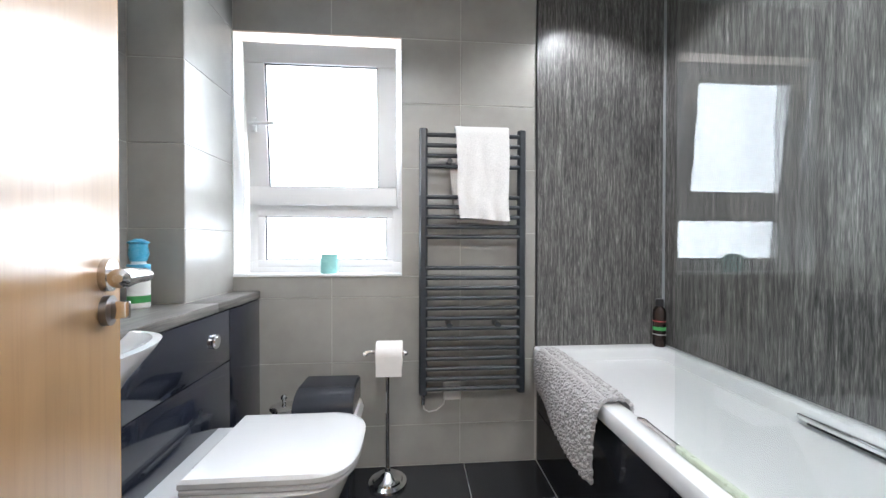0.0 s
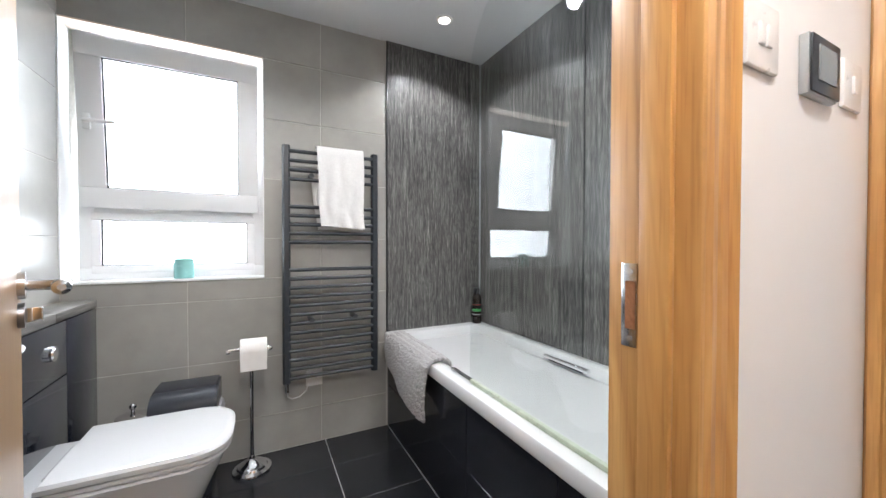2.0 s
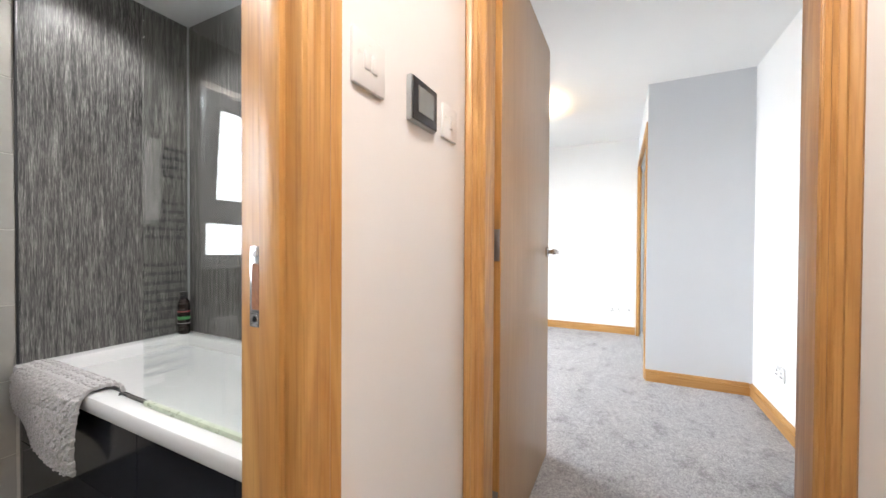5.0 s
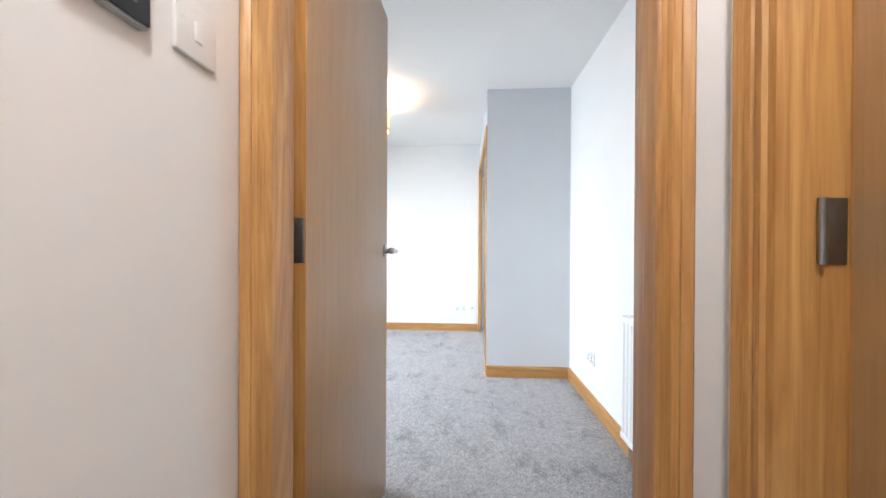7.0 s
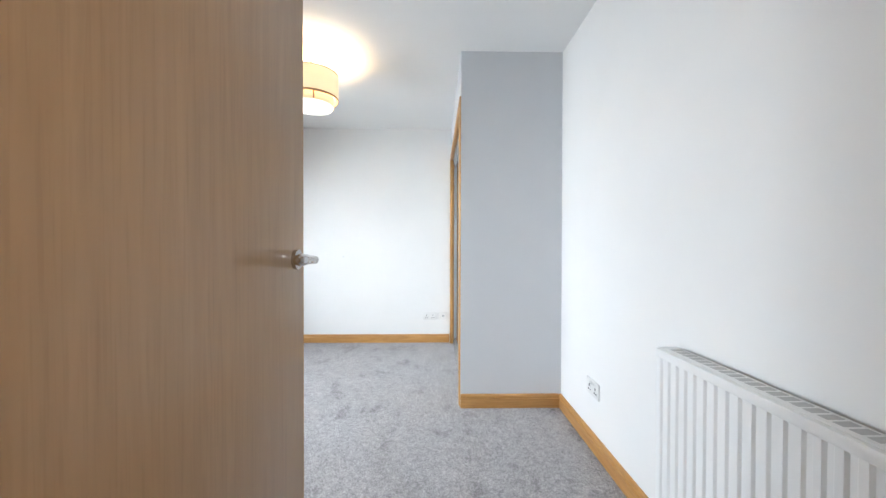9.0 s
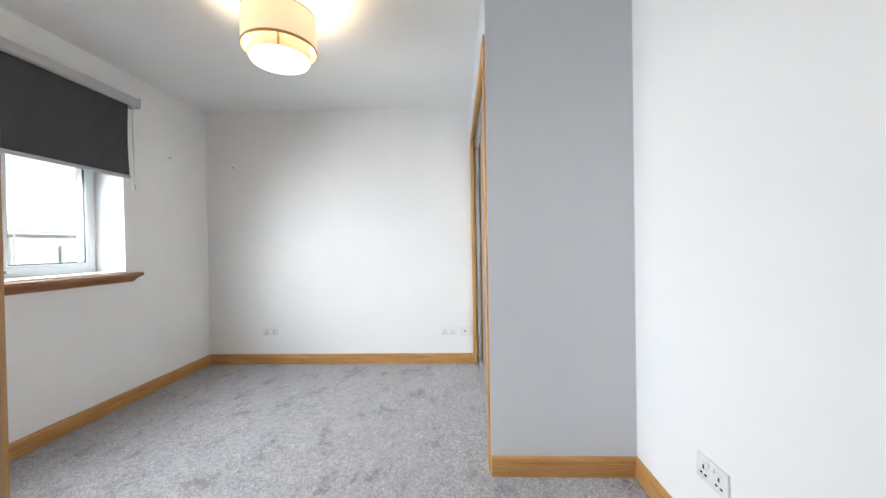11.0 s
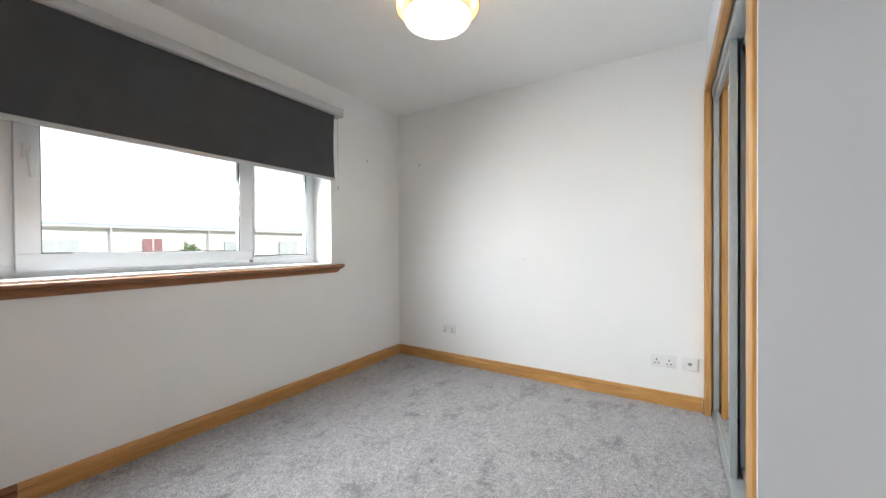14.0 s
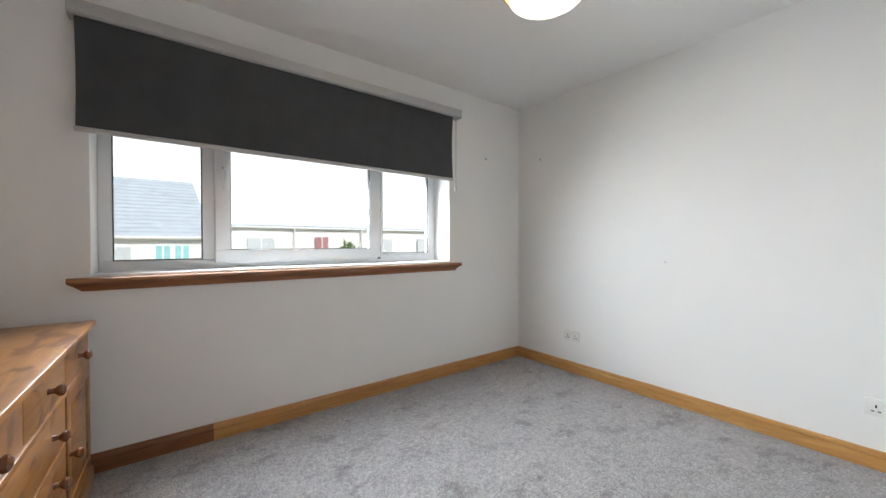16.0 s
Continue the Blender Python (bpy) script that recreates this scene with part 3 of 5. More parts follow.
wall_box("light_switch", "white double-rocker light switch plate on the hall wall", "switch", pose(0.904, HALL_Y, 1.420), 0.095, 0.098, 0.009, 2)
wall_box("light_switch", "white single-rocker switch plate beside the thermostat", "switch", pose(1.252, HALL_Y, 1.416), 0.088, 0.090, 0.009, 1)
th = thing("thermostat", (1.098, HALL_Y, 1.412), "square black-faced digital thermostat in a silver body", "thermostat")
part("body", bx(1.040, 1.157, HALL_Y - 0.014, HALL_Y, 1.362, 1.462, bevel=0.003), ALU, th, "silver body")
fc = part("face", bx(1.042, 1.155, HALL_Y - 0.018, HALL_Y - 0.014, 1.365, 1.459, bevel=0.002), BLACK, th, "glossy black face")
part("display", bx(1.064, 1.133, HALL_Y - 0.020, HALL_Y - 0.017, 1.385, 1.443), SCREEN, fc, "grey display")


# ---- bathroom ----
PLACE = BATHROOM


def window_bar(bm, x0, x1, y0, y1, z0, z1):
    return box(bm, x0, x1, y0, y1, z0, z1, bevel=0.004)


def bars(name, x0, x1, z0, z1, w, y0, y1, parent, m=None, label=""):
    """Four mitred frame members round a light."""
    for a in ((x0, x1, z0, z0 + w), (x0, x1, z1 - w, z1), (x0, x0 + w, z0 + w, z1 - w), (x1 - w, x1, z0 + w, z1 - w)):
        part(name, window_bar(B(), a[0], a[1], y0, y1, a[2], a[3]), WHITE_PVC, parent, label, m)


def pane(x0, x1, z0, z1, y, parent, material, m=None):
    p = part("pane", bx(x0, x1, y + 0.001, y + 0.006, z0, z1), material, parent, "clear glass pane", m)
    p.visible_shadow = False
    for a in ((x0, x1, z0, z0 + 0.008), (x0, x1, z1 - 0.008, z1), (x0, x0 + 0.008, z0, z1), (x1 - 0.008, x1, z0, z1)):
        part("gasket", bx(a[0], a[1], y - 0.003, y + 0.009, a[2], a[3]), GASKET, parent, "black glazing gasket", m)


w1 = tagged(new("window_1"), "white plastic bathroom window with its upper sash tilted inwards", "window", "", "structure")
w1["base"] = [0.0, 0.0, 0.0]
bars("window_frame", -0.745, 0.030, 0.965, 2.135, 0.058, 2.205, 2.265, w1)
part("transom", bx(-0.690, -0.028, 2.205, 2.265, 1.272, 1.330, bevel=0.004), WHITE_PVC, w1)
bars("glazing_bead", -0.700, -0.018, 0.998, 1.290, 0.036, 2.200, 2.232, w1)
pane(-0.667, -0.051, 1.031, 1.257, 2.212, w1, CLEAR)
tilt = Matrix.Translation((0, 2.20, 1.318)) @ Matrix.Rotation(radians(5.5), 4, "X") @ Matrix.Translation((0, -2.20, -1.318))
bars("sash", -0.722, 0.002, 1.312, 2.085, 0.093, 2.165, 2.212, w1, tilt)
pane(-0.632, -0.088, 1.402, 1.995, 2.176, w1, CLEAR, tilt)
hd = part("window_handle", bx(-0.700, -0.672, 2.150, 2.167, 1.665, 1.735, bevel=0.004), WHITE_PVC, w1, "white plastic handle", tilt)
part("handle_bar", tube(B(), [(-0.686, 2.155, 1.70), (-0.686, 2.128, 1.70), (-0.665, 2.122, 1.70), (-0.575, 2.120, 1.70)], 0.009, 10), WHITE_PVC, hd, "", tilt)
part("stay_hinge", bx(0.004, 0.014, 2.165, 2.195, 1.30, 1.40, bevel=0.002), WHITE_PVC, w1)
part("window_sill", bx(-0.777, 0.030, 2.104, 2.205, 0.955, 0.968, bevel=0.002), WHITE_PVC, w1)
for a in ((0.026, 0.0305, 0.968, 2.136), (-0.777, -0.772, 0.968, 2.136)):
    part("reveal_lining", bx(a[0], a[1], 2.106, 2.205, a[2], a[3]), WHITE_PVC, w1)
part("reveal_lining", bx(-0.772, 0.026, 2.106, 2.205, 2.132, 2.139), plain("peach_reveal_paint", (0.72, 0.60, 0.50), 0.5), w1)

bt = thing("bath", (1.05, 1.26, 0), "long white acrylic bath with a dark tiled side panel", "bath")


def rounded(x0, x1, y0, y1, r, z, n=6):
    pts = []
    for cx, cy, a0 in ((x1 - r, y1 - r, 0), (x0 + r, y1 - r, 90), (x0 + r, y0 + r, 180), (x1 - r, y0 + r, 270)):
        for k in range(n + 1):
            a = radians(a0 + 90 * k / n)
            pts.append((cx + r * math.cos(a), cy + r * math.sin(a), z))
    return pts


OX0, OX1, OY0, OY1 = 0.700, 1.405, 0.345, 2.104
IX0, IX1, IY0, IY1 = 0.778, 1.345, 0.50, 2.030


def inset(d, z, r):
    return rounded(IX0 + d, IX1 - d, IY0 + d, IY1 - d, r, z)


part("tub", loft(B(), [
    rounded(OX0 + 0.004, OX1, OY0, OY1, 0.010, 0.535), rounded(OX0, OX1, OY0, OY1, 0.012, 0.545), rounded(OX0, OX1, OY0, OY1, 0.012, 0.578),
    rounded(OX0 + 0.004, OX1, OY0, OY1, 0.012, 0.588), rounded(OX0 + 0.012, OX1 - 0.006, OY0 + 0.006, OY1 - 0.004, 0.012, 0.592), inset(-0.014, 0.592, 0.05), inset(-0.004, 0.588, 0.05),
    inset(0.002, 0.576, 0.05), inset(0.022, 0.42, 0.06), inset(0.045, 0.25, 0.08), inset(0.075, 0.19, 0.10), inset(0.13, 0.172, 0.10)]), ACRYLIC, bt)
for y0 in (1.08,):
    g = part("grip", bx(1.318, 1.352, y0, y0 + 0.28, 0.556, 0.574, bevel=0.004), CHROME, bt, "chrome grip on the inner side")
    part("grip_recess", bx(1.322, 1.350, y0 + 0.03, y0 + 0.25, 0.548, 0.556), DARKHOLE, g)
part("panel_frame", bx(0.7245, 0.745, 0.345, 2.104, 0, 0.535), BIN_GREY, bt, "panel backing with dark joints")
for lo, hi in ((0.345, 0.655), (0.655, 1.135), (1.135, 1.615), (1.615, 2.104)):
    for z0, z1 in ((0.0, 0.262), (0.262, 0.535)):
        part("tile", bx(0.722, 0.732, lo + 0.0015, hi - 0.0015, z0 + 0.0015, z1 - 0.0015, bevel=0.0012, seg=1), TILE_PANEL, bt)

sc = thing("shower_screen", (0.755, 0.80, 0.592), "frameless clear glass shower screen with a rounded top corner", "shower screen")
R = 0.26
GY1, GZ1 = 1.160, 2.07
outline = [(0.350, 0.606), (GY1, 0.606)] + [(GY1 - R + R * math.cos(radians(a)), GZ1 - R + R * math.sin(radians(a))) for a in range(0, 91, 9)] + [(0.350, GZ1)]
gp = part("glass_pane", prism(B(), outline, "x", 0.752, 0.758), SCREEN_GLASS, sc)
gp.visible_shadow = False
part("seal", bx(0.747, 0.764, 0.35, GY1 - 0.01, 0.592, 0.608, bevel=0.003), SEAL, sc, "cloudy greenish seal strip")
part("foot", tube(B(), [(0.755, GY1 - 0.01, 0.601), (0.755, 1.24, 0.601), (0.754, 1.28, 0.604), (0.750, 1.30, 0.600)], 0.0085, 10), CHROME, sc, "chrome foot clip")
part("wall_channel", bx(0.743, 0.767, 0.342, 0.356, 0.606, GZ1 - 0.02, bevel=0.002), CHROME, sc, "chrome wall channel")

bm = bx(0.722, 1.404, 2.1005, 2.1125, 0.592, H)
bd = solid("wall_board_end", bm, BOARD, "dark grey streaked gloss wall board at the bath end", "wall panel")
solid("wall_board_edge_trim", bx(0.714, 0.722, 2.098, 2.1125, 0.592, H, bevel=0.001), BLACK, "thin black edge trim of the wall board", "trim")
solid("wall_board_side", bx(1.404, 1.42, 1.183, 2.122, 0.592, H), BOARD, "dark grey streaked gloss wall board beside the bath", "wall panel")
solid("wall_board_side_near", bx(1.404, 1.42, 0.342, 1.177, 0.592, H), BOARD, "dark grey streaked gloss wall board beside the bath", "wall panel")
solid("wall_board_joint", bx(1.401, 1.419, 1.177, 1.183, 0.592, H), BLACK, "black joint strip between wall boards", "trim")
solid("wall_board_corner_trim", bx(1.394, 1.404, 2.090, 2.1005, 0.592, H, bevel=0.002), ALU, "slim corner trim of the wall boards", "trim")

# towel radiator
tr = thing("towel_radiator", (0.38, 2.06, 0.387), "tall flat anthracite ladder towel radiator with a hanging towel", "towel radiator")
for x0 in (0.115, 0.598):
    bm = B()
    prism(bm, [(x0, 2.045), (x0 + 0.003, 2.030), (x0 + 0.010, 2.022), (x0 + 0.032, 2.022), (x0 + 0.039, 2.030), (x0 + 0.042, 2.045)], "z", 0.387, 1.669)
    part("upright", bm, ANTHRACITE, tr)
for group, n, za, zb in (("top", 4, 1.640, 1.490), ("mid", 5, 1.342, 1.150), ("low", 13, 1.000, 0.412)):
    for k in range(n):
        z = za + (zb - za) * k / (n - 1)
        part("rung", rod(B(), (0.150, 2.034, z), (0.605, 2.034, z), 0.0105, 14), ANTHRACITE, tr)
for x, z in ((0.262, 1.512), (0.262, 0.722), (0.500, 0.722), (0.500, 1.512)):
    part("wall_bracket", rod(B(), (x, 2.018, z), (x, 2.11, z), 0.014, 14), ANTHRACITE, tr)
vb = part("valve", rod(B(), (0.136, 2.036, 0.340), (0.136, 2.036, 0.390), 0.011, 14), CHROME, tr, "chrome end fitting")
part("cable", tube(B(), [(0.136, 2.036, 0.345), (0.140, 2.05, 0.310), (0.165, 2.075, 0.285), (0.205, 2.09, 0.285), (0.240, 2.098, 0.310), (0.250, 2.10, 0.350)], 0.0035, 8), SWITCH, tr, "white flex")
sp = thing("fused_spur", (0.285, 2.11, 0.375), "white fused spur plate behind the radiator foot", "socket")
part("plate", bx(0.240, 0.328, 2.098, 2.110, 0.330, 0.418, bevel=0.003), SWITCH, sp)


def draped(name, label, x0, x1, over, front_z, back_z, y_front, y_back, material, thick, folds, seed):
    """A towel hung over a rail: a sheet with soft folds, given thickness."""
    rnd = random.Random(seed)
    t = thing(name, ((x0 + x1) / 2, y_front, front_z), label, "towel")
    nu, path = 26, []
    for k in range(15):
        path.append((y_front, front_z + (over - front_z) * k / 14))
    for k in range(1, 6):
        a = math.pi * k / 6
        path.append(((y_front + y_back) / 2 - math.cos(a) * (y_back - y_front) / 2, over + math.sin(a) * 0.012))
    for k in range(9):
        path.append((y_back, over + (back_z - over) * k / 8))
    bm = B()
    ph = [rnd.uniform(0, 6.28) for _ in range(4)]
    grid = []
    for j, (y, z) in enumerate(path):
        row = []
        for i in range(nu + 1):
            u = i / nu
            drop = max(0.0, (over - z) / (over - front_z + 1e-6))
            wave = folds * drop * (math.sin(u * 7 + ph[0] + z * 5) + 0.6 * math.sin(u * 15 + ph[1] - z * 9) + 0.45 * math.sin(u * 9 + z * 34 + ph[3]) * (0.4 + drop))
            side = 0.010 * drop * math.sin(ph[2] + z * 11) + 0.026 * drop * (1 - u) + 0.010 * drop * u
            row.append(bm.verts.new((x0 + (x1 - x0) * u + side, y - abs(wave) if j < 15 else y + 0.3 * abs(wave), z + 0.006 * drop * math.sin(u * 4 + ph[3]))))
        grid.append(row)
    for a, b in zip(grid, grid[1:]):
        for i in range(nu):
            bm.faces.new((a[i], a[i + 1], b[i + 1], b[i]))
    bmesh.ops.recalc_face_normals(bm, faces=bm.faces)
    bmesh.ops.solidify(bm, geom=bm.faces[:], thickness=thick)
    return part("cloth", bm, material, t)


draped("hand_towel", "white terry hand towel hung over the towel radiator", 0.288, 0.545, 1.668, 1.232, 1.215, 2.006, 2.052, TOWEL, 0.006, 0.008, 4)
draped("hand_towel_back_fold", "loose white lower fold behind the hand towel", 0.266, 0.30, 1.50, 1.225, 1.30, 2.052, 2.060, TOWEL, 0.004, 0.004, 8)


def bath_mat():
    """A chenille mat hung over the bath's rim: a slab with rows of stubby pile."""
    t = thing("bath_mat", (0.70, 1.70, 0.592), "thick grey chenille bath mat hung over the bath rim", "bath mat")
    path = [(0.799, 0.560), (0.793, 0.588), (0.778, 0.602), (0.750, 0.606), (0.712, 0.602), (0.690, 0.582)]
    path += [(0.684 - 0.012 * math.sin(k / 9 * 3), 0.560 - 0.027 * k) for k in range(0, 9)]
    y0, y1, nu = 1.415, 2.000, 30
    rnd = random.Random(3)
    bm = B()
    grid = []
    for j, (x, z) in enumerate(path):
        row = []
        for i in range(nu + 1):
            u = i / nu
            fall = max(0, j - 5) / 9
            row.append(bm.verts.new((x - 0.02 * fall * math.sin(u * 5), y0 + (y1 - y0) * u + 0.03 * fall * (0.5 - u), z + (0.10 * u - 0.02) * fall * 0.9)))
        grid.append(row)
    for a, b in zip(grid, grid[1:]):
        for i in range(nu):
            bm.faces.new((a[i], a[i + 1], b[i + 1], b[i]))
    bmesh.ops.recalc_face_normals(bm, faces=bm.faces)
    spots = [(f.calc_center_median(), f.normal.copy()) for f in bm.faces]
    outward = 1 if sum(n.z for c, n in spots if c.z > 0.6) > 0 else -1
    bmesh.ops.solidify(bm, geom=bm.faces[:], thickness=0.010 * -outward)
    part("backing", bm, MAT_CLOTH, t)
    verts, faces = [], []
    for c, n in spots:
        n = n * outward
        for _ in range(4):
            o = Vector((rnd.uniform(-0.011, 0.011), rnd.uniform(-0.011, 0.011), rnd.uniform(-0.011, 0.011)))
            o -= n * o.dot(n)
            p = c + o
            r = rnd.uniform(0.006, 0.009)
            side = n.orthogonal().normalized()
            up = n.cross(side)
            b0 = len(verts)
            lean = Vector((rnd.uniform(-0.3, 0.3), rnd.uniform(-0.3, 0.3), -0.25))
            for h, rr in ((0, r), (0.009, r * 1.1), (0.016, r * 0.6)):
                for k in range(5):
                    a = 6.283 * k / 5
                    verts.append(p + n * h + lean * h * 0.6 + rr * (math.cos(a) * side + math.sin(a) * up))
            for q in range(2):
                for k in range(5):
                    faces.append((b0 + q * 5 + k, b0 + q * 5 + (k + 1) % 5, b0 + q * 5 + 5 + (k + 1) % 5, b0 + q * 5 + 5 + k))
            faces.append(tuple(b0 + 10 + k for k in range(5)))
    me = bpy.data.meshes.new("nap")
    base = Vector(t["base"])
    me.from_pydata([PLACE @ v - base for v in verts], [], faces)
    me.materials.append(MAT_CLOTH)
    smooth(me, 60)
    ob = new("nap", me)
    ob.parent = t
    tagged(ob, "", "", "", "stuff")


bath_mat()


def bottle(name, label, at, profile, material, cap, cap_mat, marks):
    t = thing(name, at, label, "bottle")
    m = pose(*at)
    body = part("body", lathe(B(), profile, m, 24), material, t)
    part("cap", lathe(B(), cap, m, 20), cap_mat, t)
    for z0, z1, mt in marks:
        r = max(p[0] for p in profile) + 0.0008
        part("label_band", lathe(B(), [(r, z0), (r, z1)], m, 24), mt, body, "printed label band")
    return t


bottle("shampoo_bottle", "slim dark bottle with green label on the bath rim", (1.352, 2.058, 0.592),
       [(0.026, 0), (0.030, 0.004), (0.030, 0.17), (0.027, 0.19), (0.018, 0.205), (0.012, 0.21)], DARK_BOTTLE,
       [(0.020, 0.206), (0.020, 0.240), (0.017, 0.244)], BLACK, [(0.085, 0.102, GREEN), (0.128, 0.134, RED), (0.062, 0.065, SWITCH)])

# boxed-in cistern unit, worktop, basin
un = thing("vanity_unit", (-0.80, 1.30, 0), "dark blue high-gloss vanity and cistern unit along the wall", "bathroom unit")
part("body", bx(-0.978, -0.670, 0.55, 1.738, 0.0, 0.852), BLACK, un)
part("body", bx(-0.775, -0.670, 1.742, 2.106, 0.0, 0.852), BLACK, un)
for y0, y1, z0, z1 in ((1.826, 2.106, 0.060, 0.846), (1.02, 1.822, 0.642, 0.846), (1.02, 1.822, 0.060, 0.638), (0.56, 1.016, 0.060, 0.846)):
    part("front_panel", bx(-0.670, -0.655, y0, y1, z0, z1, bevel=0.0015), NAVY, un)
part("plinth", bx(-0.675, -0.668, 0.56, 2.106, 0.0, 0.058), NAVY, un)
fl = part("flush_button", rod(B(), (-0.656, 1.715, 0.745), (-0.648, 1.715, 0.745), 0.027, 28), CHROME, un, "round chrome flush button")
part("button_half", rod(B(), (-0.648, 1.715, 0.745), (-0.645, 1.715, 0.745), 0.019, 24), CHROME, fl)
wt = thing("worktop", (-0.80, 1.30, 0.852), "grey streaked laminate worktop on the vanity unit", "worktop")
bm = bx(-0.978, -0.652, 0.55, 1.7375, 0.852, 0.886, bevel=0.002)
box(bm, -0.775, -0.652, 1.7375, 2.106, 0.852, 0.886, bevel=0.002)
part("slab", bm, WORKTOP, wt)
ba = thing("basin", (-0.62, 1.10, 0.69), "white ceramic semi-recessed washbasin on the vanity unit", "washbasin")


def ellipse(cx, cy, ax, ay, z, n=36, square=2.6):
    pts = []
    for k in range(n):
        a = 2 * math.pi * k / n
        c, s = math.cos(a), math.sin(a)
        pts.append((cx + ax * math.copysign(abs(c) ** (2 / square), c), cy + ay * math.copysign(abs(s) ** (2 / square), s), z))
    return pts


part("bowl", loft(B(), [ellipse(-0.75, 1.06, 0.10, 0.14, 0.63), ellipse(-0.74, 1.06, 0.13, 0.18, 0.70), ellipse(-0.73, 1.06, 0.18, 0.23, 0.80), ellipse(-0.72, 1.06, 0.225, 0.265, 0.872),
     ellipse(-0.72, 1.06, 0.228, 0.268, 0.880), ellipse(-0.72, 1.06, 0.210, 0.250, 0.882), ellipse(-0.71, 1.06, 0.165, 0.21, 0.86), ellipse(-0.71, 1.06, 0.09, 0.12, 0.80)]), GLOSS_WHITE, ba)
bottle("air_freshener", "white and blue trigger spray bottle on the worktop", (-0.880, 1.655, 0.886),
       [(0.030, 0), (0.033, 0.004), (0.033, 0.09), (0.031, 0.13), (0.020, 0.165), (0.016, 0.18)], SWITCH,
       [(0.024, 0.165), (0.030, 0.19), (0.026, 0.225), (0.034, 0.232), (0.010, 0.245)], BLUE_PLASTIC, [(0.10, 0.155, BLUE_PLASTIC), (0.02, 0.045, GREEN)])

# toilet
wc = thing("toilet", (-0.35, 1.52, 0), "white ceramic back-to-wall toilet with its lid closed", "toilet")


def dshape(x0, x1, cy, hw, z, n=10, corner=0.15):
    """Straight back at x0, rounded squarish front at x1."""
    pts = [(x0, cy + hw, z), (x0, cy - hw, z)]
    for k in range(-n, n + 1):
        a = radians(90 * k / n)
        pts.append((x1 - corner + corner * math.copysign(abs(math.cos(a)) ** 0.75, 1), cy + hw * math.copysign(abs(math.sin(a)) ** 0.62, a), z))
    return pts


CY = 1.543
LOW = Matrix.Translation((-0.02, 0, -0.018))
part("pan", loft(B(), [dshape(-0.652, -0.24, CY, 0.12, 0.018), dshape(-0.652, -0.235, CY, 0.125, 0.034), dshape(-0.652, -0.20, CY, 0.135, 0.14), dshape(-0.652, -0.13, CY, 0.170, 0.30), dshape(-0.652, -0.088, CY, 0.197, 0.395), dshape(-0.652, -0.080, CY, 0.202, 0.418), dshape(-0.640, -0.09, CY, 0.195, 0.424)]), GLOSS_WHITE, wc, "", LOW)
part("seat", loft(B(), [dshape(-0.535, -0.070, CY, 0.194, 0.426), dshape(-0.540, -0.064, CY, 0.198, 0.430), dshape(-0.540, -0.064, CY, 0.198, 0.438), dshape(-0.535, -0.070, CY, 0.194, 0.441)]), GLOSS_WHITE, wc, "", LOW)
part("lid", loft(B(), [dshape(-0.538, -0.068, CY, 0.196, 0.443), dshape(-0.542, -0.060, CY, 0.200, 0.448), dshape(-0.542, -0.060, CY, 0.200, 0.462), dshape(-0.534, -0.072, CY, 0.192, 0.471), dshape(-0.52, -0.09, CY, 0.178, 0.473)]), GLOSS_WHITE, wc, "", LOW)
part("seat_hinge", rod(B(), (-0.550, CY - 0.10, 0.440), (-0.550, CY + 0.10, 0.440), 0.012, 14), GLOSS_WHITE, wc, "", LOW)

br = thing("toilet_brush_holder", (-0.50, 1.99, 0), "chrome lidded toilet brush holder behind the toilet", "toilet brush")
part("pot", lathe(B(), [(0.05, 0), (0.052, 0.005), (0.052, 0.36), (0.05, 0.365)], pose(-0.50, 1.99, 0)), CHROME, br)
part("lid", lathe(B(), [(0.062, 0.366), (0.062, 0.372), (0.03, 0.384), (0.008, 0.388), (0.008, 0.400), (0.014, 0.408), (0.014, 0.418), (0.006, 0.426)], pose(-0.50, 1.99, 0)), CHROME, br)

bn = thing("pedal_bin", (-0.30, 1.965, 0), "dark grey plastic flip-top bin with a white liner", "bin")
part("body", loft(B(), [rounded(-0.40, -0.19, 1.86, 2.06, 0.03, 0.0), rounded(-0.415, -0.175, 1.845, 2.075, 0.03, 0.36)]), BIN_GREY, bn)
pts = [(1.840, 0.365), (1.842, 0.395)] + [(1.842 + 0.11 * (1 - math.cos(radians(a))), 0.395 + 0.085 * math.sin(radians(a))) for a in range(10, 91, 10)] + [(2.070, 0.478), (2.080, 0.470), (2.080, 0.365)]
bm = prism(B(), pts, "x", -0.422, -0.168)
bmesh.ops.bevel(bm, geom=[e for e in bm.edges if abs(e.verts[0].co.x - e.verts[1].co.x) < 1e-6], offset=0.008, segments=2, affect="EDGES")
part("lid", bm, BIN_GREY, bn, "curved dark grey lid")
bm = loft(B(), [rounded(-0.422, -0.164, 1.838, 2.082, 0.03, 0.27), rounded(-0.420, -0.150, 1.836, 2.084, 0.03, 0.33), rounded(-0.420, -0.160, 1.838, 2.082, 0.03, 0.363)])
part("liner", bm, LINER, bn, "crumpled white liner edge")

